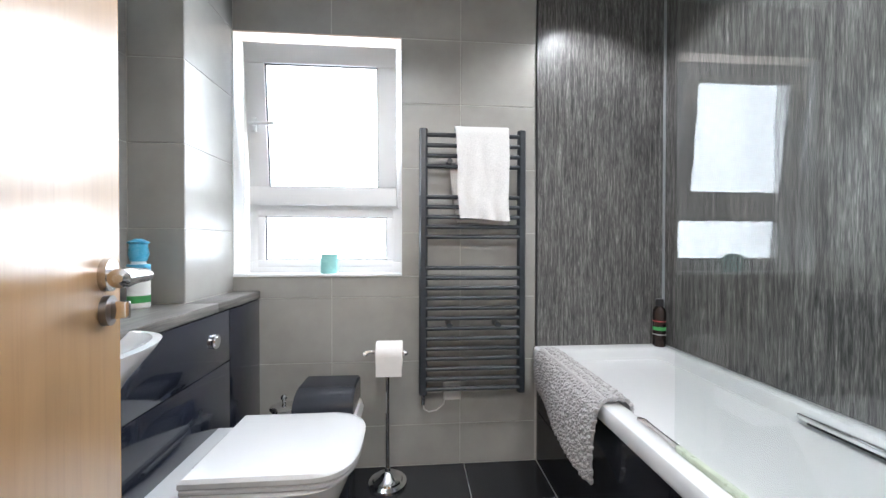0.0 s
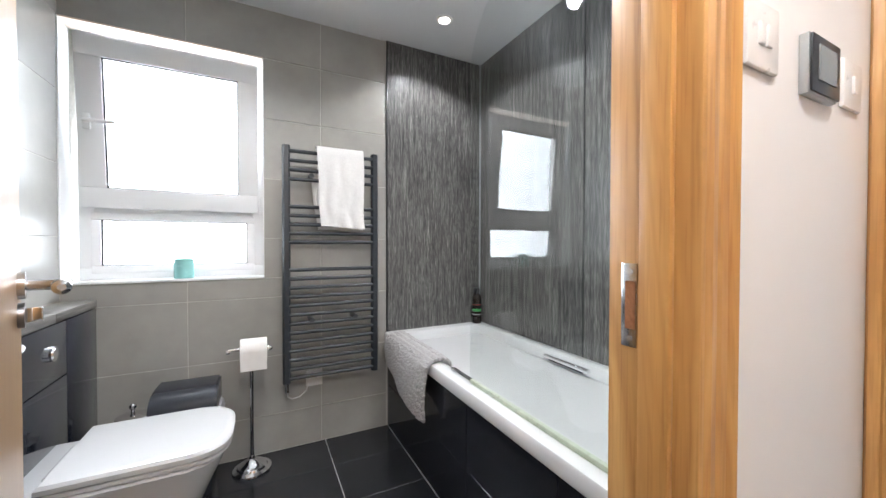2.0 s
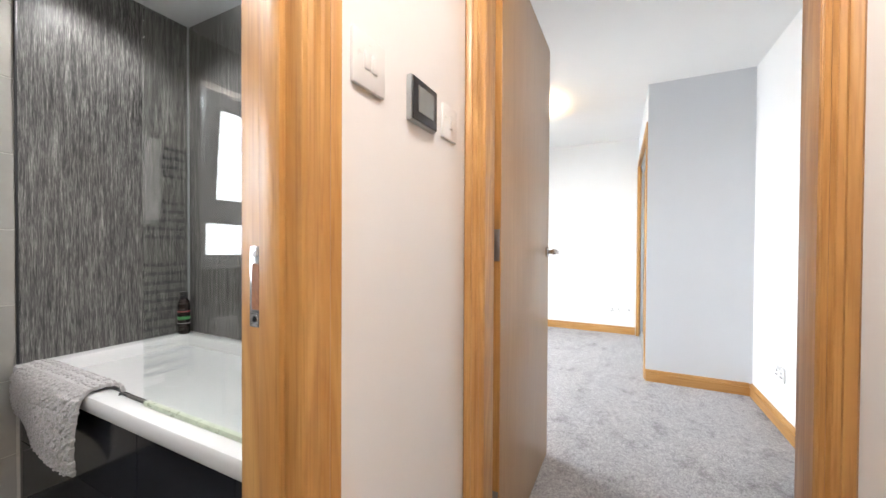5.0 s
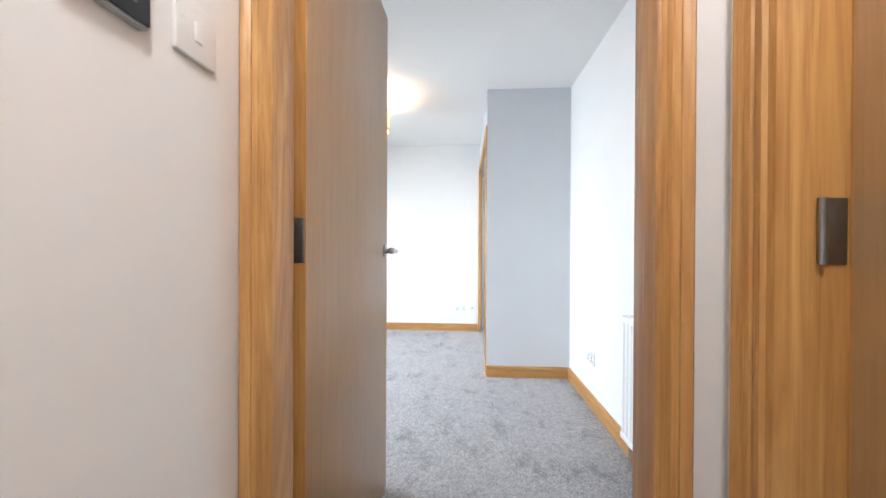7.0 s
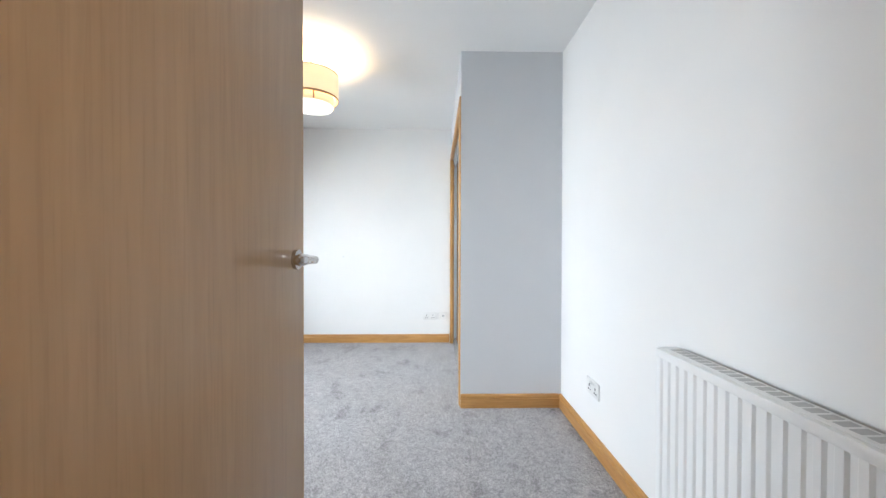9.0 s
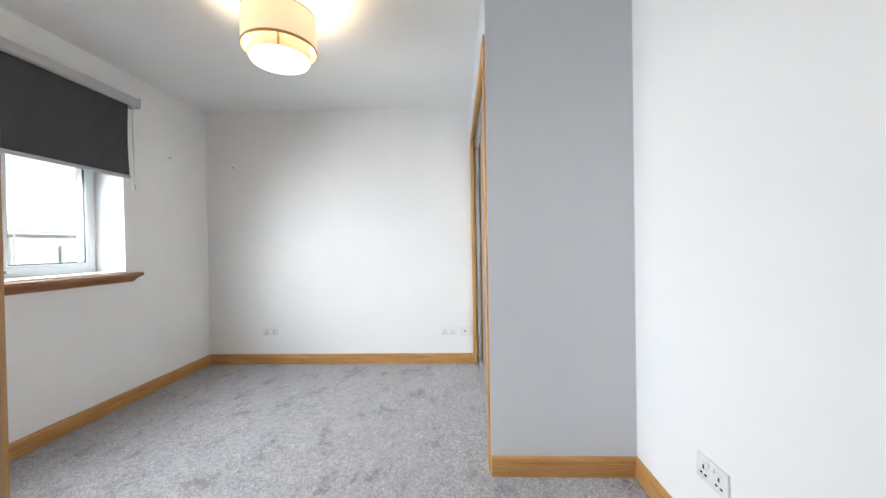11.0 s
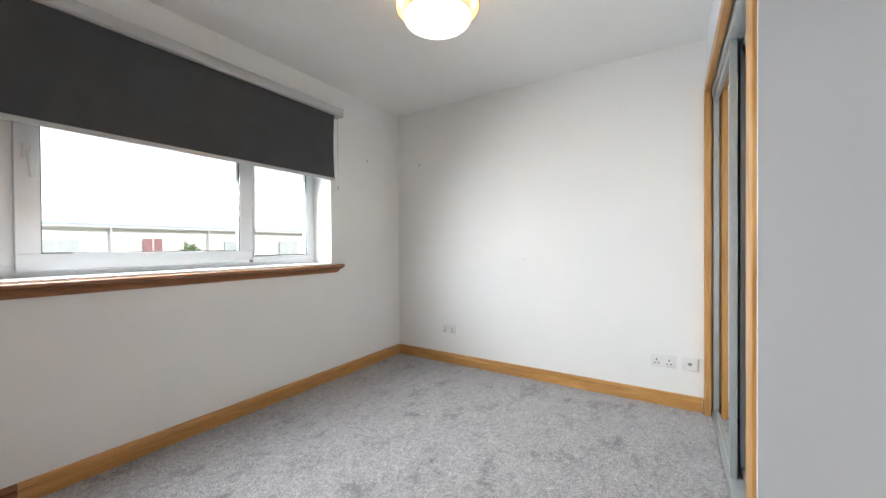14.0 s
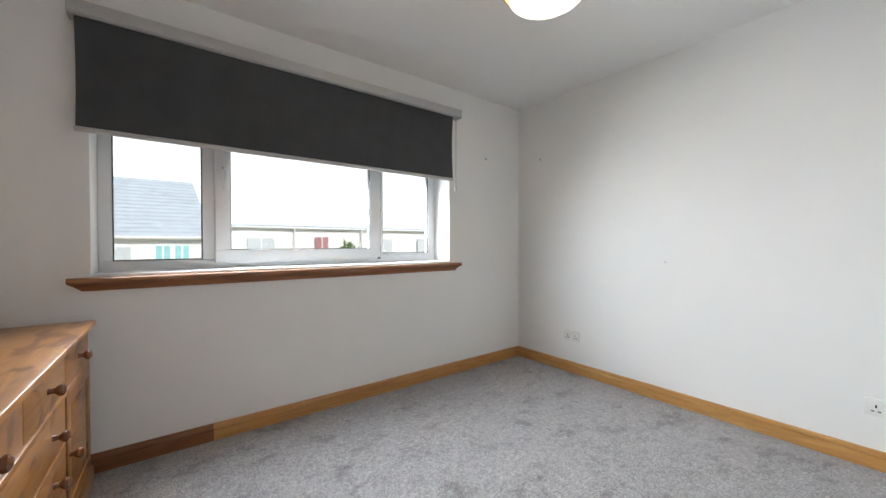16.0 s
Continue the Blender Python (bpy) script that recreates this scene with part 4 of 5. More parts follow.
st = thing("toilet_roll_stand", (-0.03, 1.98, 0), "chrome free-standing toilet roll holder", "toilet roll stand")
part("base", lathe(B(), [(0.088, 0), (0.090, 0.004), (0.088, 0.012), (0.070, 0.020), (0.066, 0.028), (0.040, 0.040), (0.030, 0.052), (0.014, 0.060), (0.012, 0.075)], pose(-0.03, 1.98, 0), 40), CHROME, st)
part("pole", rod(B(), (-0.03, 1.98, 0.07), (-0.03, 1.98, 0.645), 0.009, 16), CHROME, st)
arm = part("arm", rod(B(), (-0.128, 1.965, 0.620), (0.050, 1.965, 0.620), 0.007, 14), CHROME, st)
for x in (-0.131, 0.052):
    part("knob", lathe(B(), [(0.004, -0.012), (0.010, -0.008), (0.012, 0), (0.010, 0.008), (0.004, 0.012)], pose(x, 1.965, 0.612, 0, 90, 0), 16), CHROME, arm)
ro = thing("toilet_roll", (-0.025, 1.945, 0.605), "white toilet roll on the stand", "toilet roll")
part("roll", lathe(B(), [(0.020, -0.059), (0.056, -0.059), (0.0575, -0.056), (0.0575, 0.056), (0.056, 0.059), (0.020, 0.059)], pose(-0.020, 1.962, 0.612, 0, 90, 0), 40), PAPER, ro)
part("core", lathe(B(), [(0.020, -0.0595), (0.0195, 0.0595)], pose(-0.020, 1.962, 0.612, 0, 90, 0), 24), CARD, ro)
part("loose_sheet", bx(-0.077, 0.037, 1.9030, 1.9042, 0.525, 0.615), PAPER, ro)

cd = thing("candle_jar", (-0.332, 2.150, 0.968), "turquoise frosted candle jar on the window sill", "candle")
part("jar", lathe(B(), [(0.040, 0), (0.043, 0.003), (0.043, 0.095), (0.041, 0.097), (0.039, 0.090), (0.039, 0.075)], pose(-0.332, 2.150, 0.968), 32), TURQ, cd)
part("wax", lathe(B(), [(0.0385, 0.060), (0.0385, 0.074)], pose(-0.332, 2.150, 0.968), 32), PAPER, cd, "white wax")

for k, (sx, sy) in enumerate(SPOTS):
    s = thing("ceiling_spotlight", (sx, sy, H), "recessed white bathroom ceiling spotlight, lit", "spotlight", "bathroom spotlights")
    part("bezel", lathe(B(), [(0.030, 0.000), (0.034, -0.006), (0.044, -0.005), (0.046, -0.001), (0.046, 0.0)], pose(sx, sy, H), 32), SWITCH, s)
    part("lens", lathe(B(), [(0.029, -0.001), (0.029, -0.004), (0.010, -0.005)], pose(sx, sy, H), 28), SPOT_GLOW, s, "lit lens")


# ---- bedroom ----
PLACE = Matrix()
w2 = tagged(new("window_2"), "wide white plastic three-light bedroom window", "window", "", "structure")
w2["base"] = [0.0, 0.0, 0.0]
FY0, FY1 = 2.405, 2.475
bars("window_frame", 2.340, 4.521, 0.945, 2.159, 0.055, FY0, FY1, w2)
for x0, x1 in ((2.800, 2.862), (3.966, 3.990)):
    part("mullion", bx(x0, x1, FY0, FY1, 1.0, 2.104, bevel=0.004), WHITE_PVC, w2)
pane(2.393, 2.802, 0.998, 2.10, 2.418, w2, PANE_GLASS)
pane(4.003, 4.456, 1.014, 2.092, 2.412, w2, PANE_GLASS)
bars("sash", 2.862, 3.970, 0.975, 2.125, 0.082, FY0 - 0.024, FY0 + 0.030, w2)
pane(2.940, 3.892, 1.053, 2.047, 2.392, w2, PANE_GLASS)
bars("glazing_bead", 3.990, 4.468, 1.0, 2.104, 0.016, FY0 - 0.004, FY0 + 0.012, w2)
hd = part("window_handle", bx(2.884, 2.918, FY0 - 0.036, FY0 - 0.023, 1.505, 1.575, bevel=0.003), WHITE_PVC, w2, "white window handle")
part("handle_bar", tube(B(), [(2.901, FY0 - 0.034, 1.555), (2.901, FY0 - 0.062, 1.550), (2.903, FY0 - 0.066, 1.53), (2.912, FY0 - 0.066, 1.415)], 0.010, 10), WHITE_PVC, hd)
part("sash_corner_pin", bx(3.951, 3.972, FY0 - 0.034, FY0 - 0.020, 0.972, 0.990, bevel=0.002), STEEL, w2)
part("inner_sill", bx(2.340, 4.521, 2.19, FY0, 0.915, 0.945, bevel=0.002), WHITE_PVC, w2)
sl = tagged(new("window_sill_board"), "red-brown stained wooden window sill with moulded nosing", "window sill", "", "structure")
sl["base"] = [0.0, 0.0, 0.0]
NOSE = [(2.190, 0.932), (2.138, 0.932), (2.133, 0.928), (2.133, 0.914), (2.138, 0.909), (2.146, 0.906), (2.160, 0.898), (2.168, 0.884), (2.170, 0.868), (2.190, 0.868)]
bm = prism(B(), NOSE, "x", 2.262, 4.614)
for v in bm.verts:
    if v.co.z < 0.907:
        v.co.x += (0.05 if v.co.x < 3 else -0.05) * (0.907 - v.co.z) / 0.04
part("nosing", bm, SILL_WOOD, sl)

bl = thing("roller_blind", (3.43, 2.14, 1.60), "charcoal fabric roller blind, half lowered, with a pale cassette", "roller blind")
part("cassette", prism(B(), [(2.19, 2.142), (2.118, 2.142), (2.108, 2.150), (2.106, 2.195), (2.112, 2.207), (2.19, 2.207)], "x", 2.284, 4.586), BLIND_RAIL, bl, "pale grey cassette")
for x in (2.280, 4.584):
    part("end_cap", bx(x, x + 0.006, 2.104, 2.190, 2.138, 2.210, bevel=0.002), BLIND_RAIL, bl)
bm = B()
rows_, n = [], 40
for k in range(n + 1):
    u = k / n
    z = 2.150 - u * (2.150 - 1.632)
    rows_.append([(2.300 + 0.004 * math.sin(u * 3), 2.137, z), (4.520 - 0.010 * math.sin(u * 3.1), 2.137, z), (4.520 - 0.010 * math.sin(u * 3.1), 2.1385, z), (2.300 + 0.004 * math.sin(u * 3), 2.1385, z)])
part("fabric", loft(bm, rows_), BLIND, bl, "charcoal blackout fabric")
part("bottom_bar", bx(2.296, 4.522, 2.130, 2.146, 1.612, 1.636, bevel=0.004), BLIND_RAIL, bl, "pale bottom bar")
part("chain", tube(B(), [(4.545, 2.130, 2.15), (4.546, 2.130, 1.80), (4.545, 2.132, 1.57)], 0.0028, 8), BLIND_RAIL, bl, "white bead chain")
part("chain", tube(B(), [(4.565, 2.150, 2.15), (4.560, 2.148, 1.80), (4.545, 2.132, 1.57)], 0.0028, 8), BLIND_RAIL, bl, "white bead chain")
part("chain_weight", bx(4.536, 4.554, 2.126, 2.140, 1.535, 1.575, bevel=0.003), BLIND_RAIL, bl)

# pendant
pd = thing("pendant_lamp", (3.81, 0.67, 2.02), "two-tier cream drum pendant lamp, lit, close to the ceiling", "pendant lamp")
P = pose(3.81, 0.67, 0)


def drum(r, z0, z1, t=0.003):
    return lathe(B(), [(r - t, z0), (r, z0), (r, z1), (r - t, z1), (r - t, z0)], P, 56, False)


part("upper_shade", drum(0.177, 2.092, 2.264), SHADE, pd, "cream fabric drum")
part("upper_trim", drum(0.1785, 2.090, 2.104), TAN, pd, "tan trim band")
part("lower_shade", drum(0.146, 2.046, 2.150), SHADE, pd, "cream fabric inner drum")
part("diffuser", lathe(B(), [(0.143, 2.050), (0.137, 2.036), (0.10, 2.026), (0.02, 2.020)], P, 56), DIFFUSER, pd, "glowing white diffuser")
part("seam_bar", rod(B(), (3.672, 0.610, 2.050), (3.672, 0.610, 2.148), 0.006, 10), TAN, pd, "tan seam")
part("upper_trim", drum(0.178, 2.258, 2.266), TAN, pd, "tan trim band")
part("stem", rod(B(), (3.81, 0.67, 2.24), (3.81, 0.67, 2.39), 0.007, 12), SWITCH, pd)
part("ceiling_rose", lathe(B(), [(0.048, 2.40), (0.048, 2.386), (0.040, 2.376), (0.010, 2.372)], P, 32), SWITCH, pd)
for k in range(3):
    a = radians(120 * k + 20)
    part("spider_arm", rod(B(), (3.81, 0.67, 2.256), (3.81 + 0.175 * math.cos(a), 0.67 + 0.175 * math.sin(a), 2.256), 0.002, 8), STEEL, pd)


# sockets
def socket(name, label, m, double=True, blank=False):
    w = 0.147 if double else 0.087
    s = thing(name, m.translation, label, "socket")
    part("plate", bx(-w / 2, w / 2, -0.009, 0, -0.043, 0.043, bevel=0.003), SWITCH, s, "", m)
    if blank:
        part("outlet", bx(-0.011, 0.011, -0.011, -0.008, -0.008, 0.010, bevel=0.001), ALU, s, "small outlet", m)
        return
    for c in ((-0.036, 0.036) if double else (0.0,)):
        for dx, dz, a, b in ((0, 0.006, 0.003, 0.007), (-0.011, -0.018, 0.005, 0.003), (0.011, -0.018, 0.005, 0.003)):
            part("pin_hole", bx(c + dx - a, c + dx + a, -0.0105, -0.0085, dz - b, dz + b), DARKHOLE, s, "", m)
        part("rocker", bx(c * 0.35 - 0.006, c * 0.35 + 0.006, -0.013, -0.008, 0.018, 0.034, bevel=0.001), SWITCH, s, "white rocker", m)


socket("double_socket", "white double wall socket above the skirting", pose(BED_E, 1.592, 0.300, 0, 0, -90))
socket("double_socket", "white double wall socket beside the wardrobe", pose(BED_E, -0.118, 0.288, 0, 0, -90))
socket("aerial_socket", "white single aerial outlet plate beside the double socket", pose(BED_E, -0.270, 0.288, 0, 0, -90), False, True)
socket("double_socket", "white double wall socket near the radiator", pose(3.228, BED_S, 0.320, 0, 0, 180))
for px_, py_, pz_, ax in ((4.937, BED_N, 1.866, "y"), (BED_E, 1.918, 1.872, "x"), (BED_E, 0.861, 0.962, "x")):
    nl = thing("wall_nail", (px_, py_, pz_), "small bare picture nail still in the wall", "nail")
    d = Vector((-1, 0, 0)) if ax == "x" else Vector((0, -1, 0))
    p0 = Vector((px_, py_, pz_))
    part("shank", rod(B(), p0 - d * 0.002, p0 + d * 0.014, 0.0018 if pz_ > 1 else 0.003, 8), STEEL, nl)
    part("head", bx(px_ - (0.016 if ax == "x" else 0.003), px_ - (0.010 if ax == "x" else -0.003), py_ - (0.003 if ax == "x" else 0.016), py_ - (-0.003 if ax == "x" else 0.010), pz_ - 0.010, pz_ + 0.004) if pz_ > 1 else rod(B(), p0, p0 + d * 0.003, 0.004, 8), STEEL, nl)

# sliding wardrobe
wd = thing("sliding_wardrobe", (4.55, -0.37, FLOOR), "built-in wardrobe with mirrored sliding doors in a pine frame", "wardrobe")
part("frame_upright", bx(3.753, 3.850, -0.380, -0.347, FLOOR, 2.045, bevel=0.004), PINE_V, wd)
part("frame_upright", bx(5.335, 5.389, -0.380, -0.346, FLOOR, 2.045, bevel=0.004), PINE_V, wd)
part("frame_head", bx(3.753, 5.389, -0.380, -0.347, 2.045, 2.105, bevel=0.004), PINE_X, wd)
part("jamb_lining", bx(3.800, 3.850, -0.475, -0.380, FLOOR, 2.045), PINE_V, wd)
part("jamb_lining", bx(5.362, 5.389, -0.475, -0.380, FLOOR, 2.045), PINE_V, wd)
part("top_track", bx(3.850, 5.362, -0.470, -0.384, 2.000, 2.045, bevel=0.002), ALU, wd, "aluminium top track")
part("bottom_track", bx(3.850, 5.362, -0.470, -0.384, FLOOR, 0.014, bevel=0.002), ALU, wd, "aluminium floor track")
part("interior", bx(3.812, 5.362, -0.62, -0.60, FLOOR, 2.045), BLACK, wd, "dark interior")
for x0, x1, y in ((4.590, 5.355, -0.405), (3.860, 4.680, -0.450)):
    dr = part("mirror_door", bx(x0 + 0.02, x1 - 0.02, y - 0.006, y, 0.04, 1.985), MIRROR, wd, "mirror sliding door")
    for a, b in ((x0, x0 + 0.026), (x1 - 0.026, x1)):
        part("stile", bx(a, b, y - 0.014, y + 0.014, 0.016, 2.0, bevel=0.004), ALU, dr, "aluminium stile")
    for a, b in ((0.016, 0.05), (1.965, 2.0)):
        part("rail", bx(x0 + 0.026, x1 - 0.026, y - 0.010, y + 0.008, a, b, bevel=0.002), ALU, dr, "aluminium rail")

# radiator
rd = thing("radiator", (2.12, -1.0, 0.14), "white convector panel radiator on the bedroom wall", "radiator")
RX0, RX1, RF = 1.715, 2.528, -0.949
n = 20
step = (RX1 - RX0 - 0.03) / n
pts = [(RX0, RF - 0.004), (RX0 + 0.012, RF)]
for k in range(n):
    a = RX0 + 0.015 + k * step
    pts += [(a + step * 0.10, RF), (a + step * 0.25, RF - 0.006), (a + step * 0.55, RF - 0.006), (a + step * 0.70, RF)]
pts += [(RX1 - 0.012, RF), (RX1, RF - 0.004), (RX1, RF - 0.016), (RX0, RF - 0.016)]
part("front_panel", prism(B(), pts, "z", 0.165, 0.722), ENAMEL, rd)
part("back_panel", bx(RX0, RX1, -1.022, -1.010, 0.165, 0.722, bevel=0.003), ENAMEL, rd)
for z0, z1 in ((0.712, 0.742), (0.140, 0.170)):
    part("edge_channel", bx(RX0 + 0.001, RX1 - 0.001, RF - 0.018, RF + 0.003, z0, z1, bevel=0.005), ENAMEL, rd)
tg = part("top_grille", bx(RX0, RX1, -1.024, RF - 0.012, 0.736, 0.744, bevel=0.002), ENAMEL, rd, "white slotted top grille")
for k in range(26):
    a = RX0 + 0.03 + k * (RX1 - RX0 - 0.06) / 26
    part("slot", bx(a, a + 0.020, -1.012, RF - 0.026, 0.7435, 0.7448), BLIND_RAIL, tg)
part("end_cover", bx(RX1 - 0.003, RX1 + 0.002, -1.022, RF - 0.004, 0.168, 0.740, bevel=0.002), ENAMEL, rd)
part("end_cover", bx(RX0 - 0.002, RX0 + 0.003, -1.022, RF - 0.004, 0.168, 0.740, bevel=0.002), ENAMEL, rd)
for x in (1.85, 2.40):
    part("bracket", bx(x, x + 0.03, BED_S, -1.020, 0.20, 0.70), ENAMEL, rd)
part("valve_tail", rod(B(), (2.50, -0.985, FLOOR), (2.50, -0.985, 0.17), 0.0075, 12), CHROME, rd, "chrome pipe tail")

# chest of drawers
cx0, cx1, cy0, cy1 = 1.80, 2.345, 0.66, 2.055
ch = thing("chest_of_drawers", (2.1, 1.36, FLOOR), "honey-coloured knotty pine sideboard with turned wooden knobs", "chest of drawers")
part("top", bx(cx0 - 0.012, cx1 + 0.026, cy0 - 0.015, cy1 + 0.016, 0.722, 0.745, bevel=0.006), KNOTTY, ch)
part("carcass", bx(cx0, cx1 - 0.016, cy0, cy1, 0.07, 0.722), KNOTTY_SHADED, ch)
part("plinth", bx(cx0, cx1 + 0.012, cy0 - 0.006, cy1 + 0.008, FLOOR, 0.085, bevel=0.005), KNOTTY_SHADED, ch)
FX = cx1


def knob(parent, y, z):
    part("knob", lathe(B(), [(0.010, 0), (0.008, 0.006), (0.008, 0.014), (0.014, 0.020), (0.0185, 0.027), (0.0175, 0.035), (0.010, 0.040), (0.003, 0.041)], pose(FX, y, z, 0, 90, 0), 20), KNOB_WOOD, parent, "dark turned wooden knob")


def drawer(y0, y1, z0, z1, knobs):
    d = part("drawer", bx(FX - 0.020, FX, y0 + 0.003, y1 - 0.003, z0 + 0.003, z1 - 0.003, bevel=0.004), KNOTTY_SHADED, ch)
    for u in knobs:
        knob(d, y0 + u * (y1 - y0), (z0 + z1) / 2)


for y0, y1 in ((1.610, 2.050), (1.160, 1.610), (0.665, 1.160)):
    drawer(y0, y1, 0.572, 0.712, (0.5,))
part("rail", bx(FX - 0.016, FX + 0.004, 0.665, 1.610, 0.552, 0.572, bevel=0.003), KNOTTY_SHADED, ch, "pale rail")
part("rail", bx(FX - 0.016, FX + 0.004, 1.610, 2.050, 0.562, 0.574, bevel=0.003), KNOTTY_SHADED, ch, "pale rail")
for z0, z1 in ((0.405, 0.550), (0.250, 0.400), (0.095, 0.245)):
    drawer(0.665, 1.605, z0, z1, (0.18, 0.82))
dd = part("cupboard_door", bx(FX - 0.020, FX - 0.004, 1.612, 2.048, 0.095, 0.560, bevel=0.003), KNOTTY_SHADED, ch)
for a in ((1.612, 2.048, 0.095, 0.150), (1.612, 2.048, 0.505, 0.560), (1.612, 1.668, 0.15, 0.505), (1.992, 2.048, 0.15, 0.505)):
    part("door_rail", bx(FX - 0.004, FX + 0.004, a[0], a[1], a[2], a[3], bevel=0.003), KNOTTY_SHADED, dd)
part("raised_panel", bx(FX - 0.005, FX + 0.001, 1.690, 1.970, 0.172, 0.483, bevel=0.005), KNOTTY_SHADED, dd)
knob(dd, 1.640, 0.33)


# ---- outside ----
solid("ground", bx(-300, 300, 2.7, 600, -2.9, -2.8), GRASS, "grass and road surface sloping to the horizon", "ground")


def house(x0, x1, y0, y1, eaves, ridge, hip, label):
    h = thing("house", ((x0 + x1) / 2, y0, -2.8), label, "house", "houses across the road")
    part("wall", bx(x0, x1, y0, y1, -2.8, eaves), RENDER_WALL, h)
    o, ym = 0.14, (y0 + y1) / 2
    bm = B()
    a = [bm.verts.new(p) for p in ((x0 - o, y0 - o, eaves), (x1 + o, y0 - o, eaves), (x1 + o, y1 + o, eaves), (x0 - o, y1 + o, eaves), (x0 + hip, ym, ridge), (x1 - hip, ym, ridge))]
    for f in ((0, 1, 5, 4), (1, 2, 5), (2, 3, 4, 5), (3, 0, 4), (3, 2, 1, 0)):
        bm.faces.new([a[i] for i in f])
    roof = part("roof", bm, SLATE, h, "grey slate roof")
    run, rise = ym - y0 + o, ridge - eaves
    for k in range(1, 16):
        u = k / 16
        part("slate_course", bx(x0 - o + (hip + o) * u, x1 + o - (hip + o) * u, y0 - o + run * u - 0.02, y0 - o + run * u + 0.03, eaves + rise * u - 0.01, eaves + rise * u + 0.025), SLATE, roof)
    part("gutter", bx(x0 - o, x1 + o, y0 - o - 0.1, y0 - o, eaves - 0.10, eaves, bevel=0.02), GUTTER, h)
    return h


def opening(h, x, z, w, hh, y, material):
    o = part("window", bx(x, x + w, y - 0.03, y + 0.05, z, z + hh), material, h)
    part("frame", bx(x - 0.06, x + w + 0.06, y - 0.02, y + 0.02, z - 0.06, z), WHITE_PVC, o)
    part("frame", bx(x - 0.06, x + w + 0.06, y - 0.02, y + 0.02, z + hh, z + hh + 0.06), WHITE_PVC, o)
    part("frame", bx(x + w / 2 - 0.03, x + w / 2 + 0.03, y - 0.05, y - 0.02, z, z + hh), WHITE_PVC, o)


ha = house(-7.0, 3.95, 18.0, 25.0, 1.42, 4.15, 0.45, "pale rendered house with a slate gable roof paled for glare")
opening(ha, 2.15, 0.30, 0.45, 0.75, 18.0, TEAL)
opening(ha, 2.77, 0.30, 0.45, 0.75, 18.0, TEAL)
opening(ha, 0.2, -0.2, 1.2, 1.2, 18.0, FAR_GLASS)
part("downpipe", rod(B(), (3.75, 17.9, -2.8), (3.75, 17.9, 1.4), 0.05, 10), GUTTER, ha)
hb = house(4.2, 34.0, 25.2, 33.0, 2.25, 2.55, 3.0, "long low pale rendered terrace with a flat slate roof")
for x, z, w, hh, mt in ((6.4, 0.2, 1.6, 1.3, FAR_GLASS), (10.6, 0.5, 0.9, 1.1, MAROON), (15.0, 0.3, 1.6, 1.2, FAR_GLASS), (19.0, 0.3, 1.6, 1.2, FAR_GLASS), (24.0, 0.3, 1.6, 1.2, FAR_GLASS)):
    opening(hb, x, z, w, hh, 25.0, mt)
for x in (9.2, 14.0, 21.5):
    part("downpipe", rod(B(), (x, 24.9, -2.8), (x, 24.9, 2.2), 0.06, 10), GUTTER, hb)

tr_ = thing("tree", (12.2, 23.5, -2.8), "small green garden tree before the terrace", "tree")
part("trunk", rod(B(), (12.2, 23.5, -2.8), (12.25, 23.5, 0.4), 0.12, 10, 0.05), BARK, tr_)
rnd = random.Random(11)
verts, faces = [], []
for k in range(1100):
    d = Vector((rnd.gauss(0, 0.22), rnd.gauss(0, 0.22), rnd.gauss(0, 0.28)))
    c = d + Vector((0.2 * math.sin(d.z * 5), 0, 3.5))
    a, b = Vector((rnd.uniform(-1, 1), rnd.uniform(-1, 1), rnd.uniform(-1, 1))).normalized() * 0.06, Vector((rnd.uniform(-1, 1), rnd.uniform(-1, 1), rnd.uniform(-1, 1))).normalized() * 0.06
    i = len(verts)
    verts += [c - a, c + b, c + a, c - b]
    faces.append((i, i + 1, i + 2, i + 3))
me = bpy.data.meshes.new("crown")
me.from_pydata(verts, [], faces)
me.materials.append(LEAF)
cr = new("crown", me)
cr.parent = tr_

skym, snt, sb = mat("bright_overcast_sky", 1.0)
sb.inputs["Base Color"].default_value = (0, 0, 0, 1)
snt.links.new(ramp(snt, noisy(snt, 0.02, detail=3), [(0.3, (0.95, 0.97, 1.0)), (0.7, (1, 1, 1))]), sb.inputs["Emission Color"])
sb.inputs["Emission Strength"].default_value = 1.9
solid("backdrop", bx(-120, 140, 90, 91, -3, 90), skym, "bright white overcast sky", "sky")


# ---- tiles ----
PLACE = BATHROOM


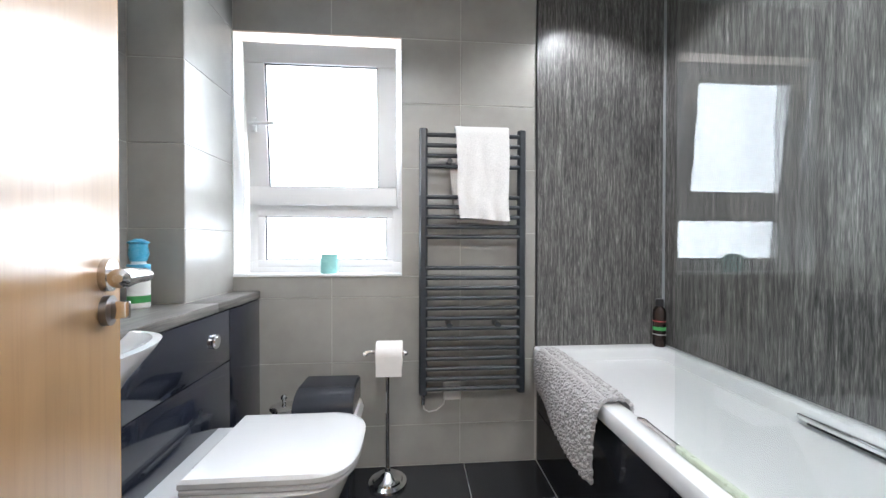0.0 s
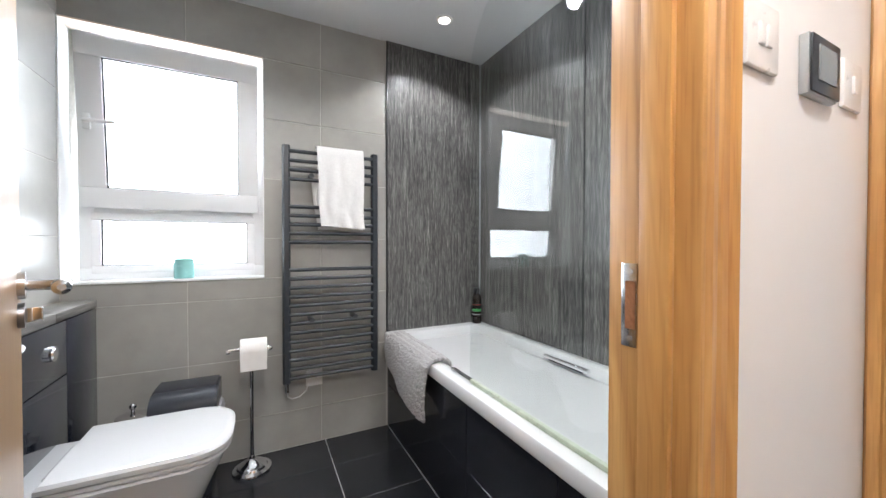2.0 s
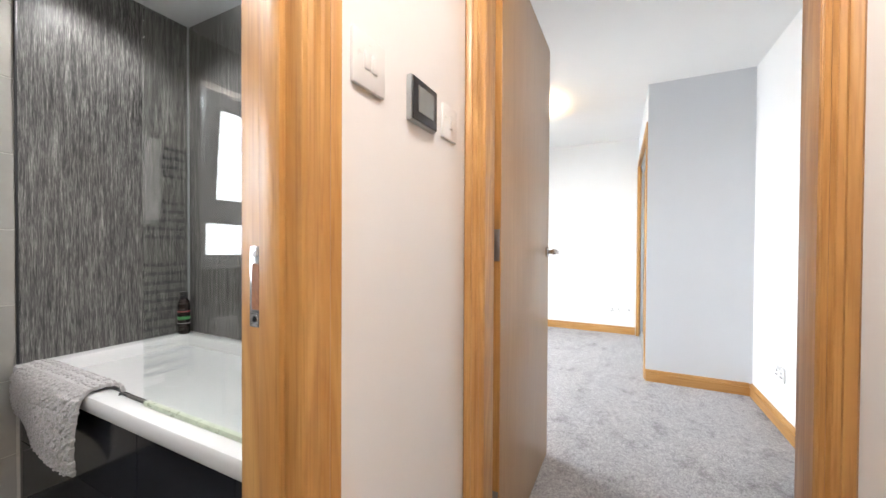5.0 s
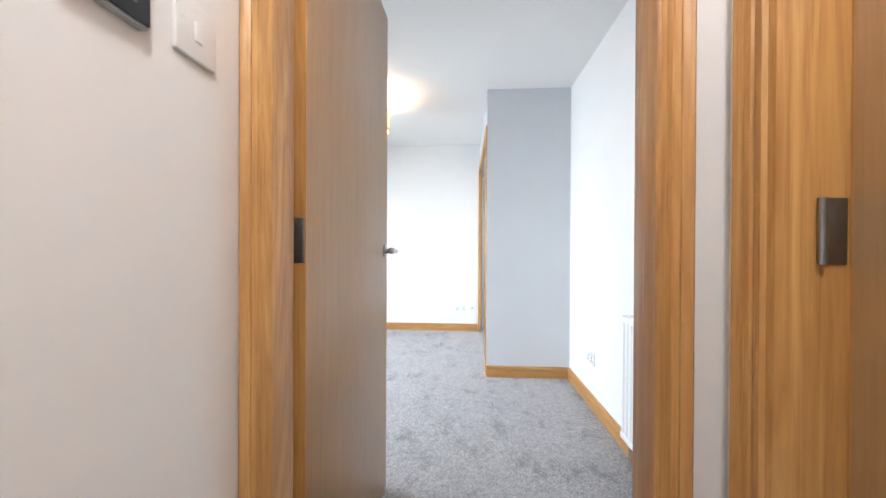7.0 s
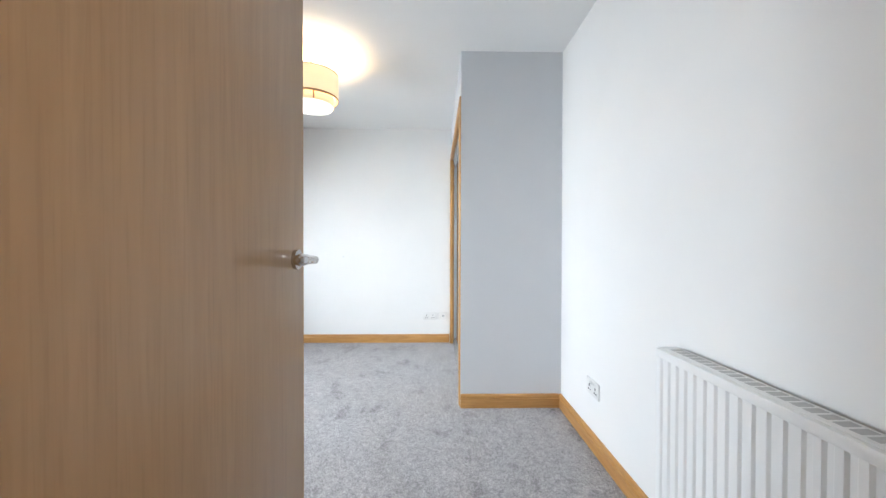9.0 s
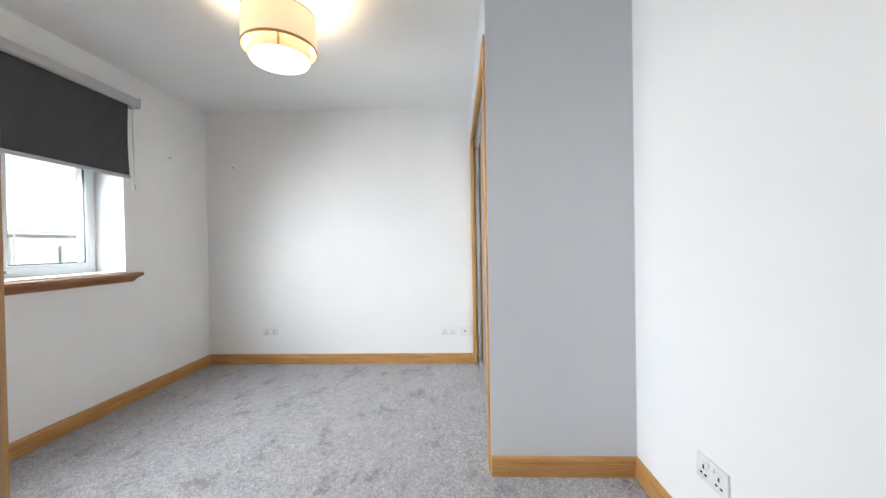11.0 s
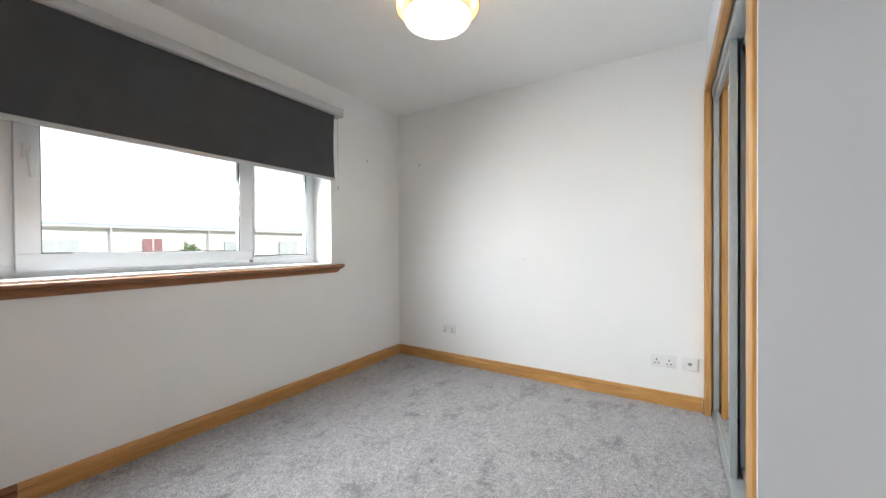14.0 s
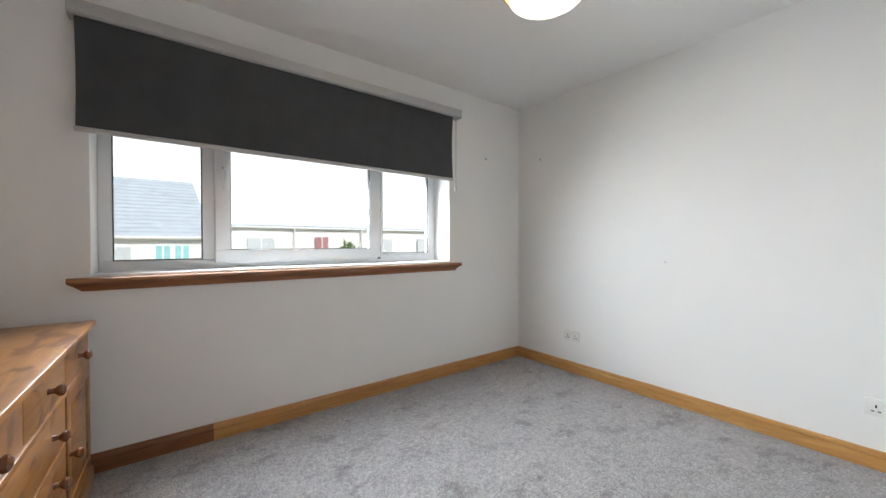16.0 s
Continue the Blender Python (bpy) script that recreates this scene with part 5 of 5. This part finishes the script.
def minus(cell, hole):
    """What is left of a rectangle (a0, a1, b0, b1) beside a hole."""
    a0, a1, b0, b1 = cell
    h0, h1, k0, k1 = hole
    if a1 <= h0 or a0 >= h1 or b1 <= k0 or b0 >= k1:
        return [cell]
    out = []
    if b0 < k0:
        out.append((a0, a1, b0, k0))
    if b1 > k1:
        out.append((a0, a1, k1, b1))
    m0, m1 = max(b0, k0), min(b1, k1)
    if a0 < h0:
        out.append((a0, h0, m0, m1))
    if a1 > h1:
        out.append((h1, a1, m0, m1))
    return [c for c in out if c[1] - c[0] > 0.012 and c[3] - c[2] > 0.012]


ROWS_Z = [0.0, 0.205, 0.527, 0.849, 1.171, 1.493, 1.815, 2.137, H]
G = 0.0016
north, west = bpy.data.objects["wall_north_bathroom"], bpy.data.objects["wall_west_bathroom"]
COLS = [-0.777, -0.313, 0.325, 0.714]
for c0, c1 in zip(COLS, COLS[1:]):
    for z0, z1 in zip(ROWS_Z, ROWS_Z[1:]):
        for a in minus((c0, c1, z0, z1), (-0.777, 0.030, 0.955, 2.139)):
            part("tile", bx(a[0] + G, a[1] - G, 2.110, 2.1135, a[2] + G, a[3] - G, bevel=0.001, seg=1), TILE_WALL, north)
part("tile", bx(0.722, 1.404, 2.110, 2.1135, 0.0, 0.59), TILE_WALL, north)
for z0, z1 in zip(ROWS_Z, ROWS_Z[1:]):
    if z1 > 0.886:
        z0 = max(z0, 0.887)
        part("tile", bx(-0.980 + G, -0.777, 1.740, 1.7435, z0 + G, z1 - G, bevel=0.001, seg=1), TILE_WALL, west)
        part("tile", bx(-0.7805, -0.777, 1.7435 + G, 2.110, z0 + G, z1 - G, bevel=0.001, seg=1), TILE_WALL, west)
        for y0, y1 in ((0.342, 0.46), (0.46, 1.10), (1.10, 1.740)):
            part("tile", bx(-0.9835, -0.980, y0 + G, y1 - G, z0 + G, z1 - G, bevel=0.001, seg=1), TILE_WALL, west)
XS = [-0.98, -0.895, -0.255, 0.345, 0.722]
YS = [0.315, 0.63, 0.93, 1.23, 1.53, 1.83, 2.11]
for x0, x1 in zip(XS, XS[1:]):
    for y0, y1 in zip(YS, YS[1:]):
        part("tile", bx(x0 + 0.002, x1 - 0.002, y0 + 0.002, y1 - 0.002, -0.008, 0.0, bevel=0.001, seg=1), TILE_FLOOR, floor_bath)
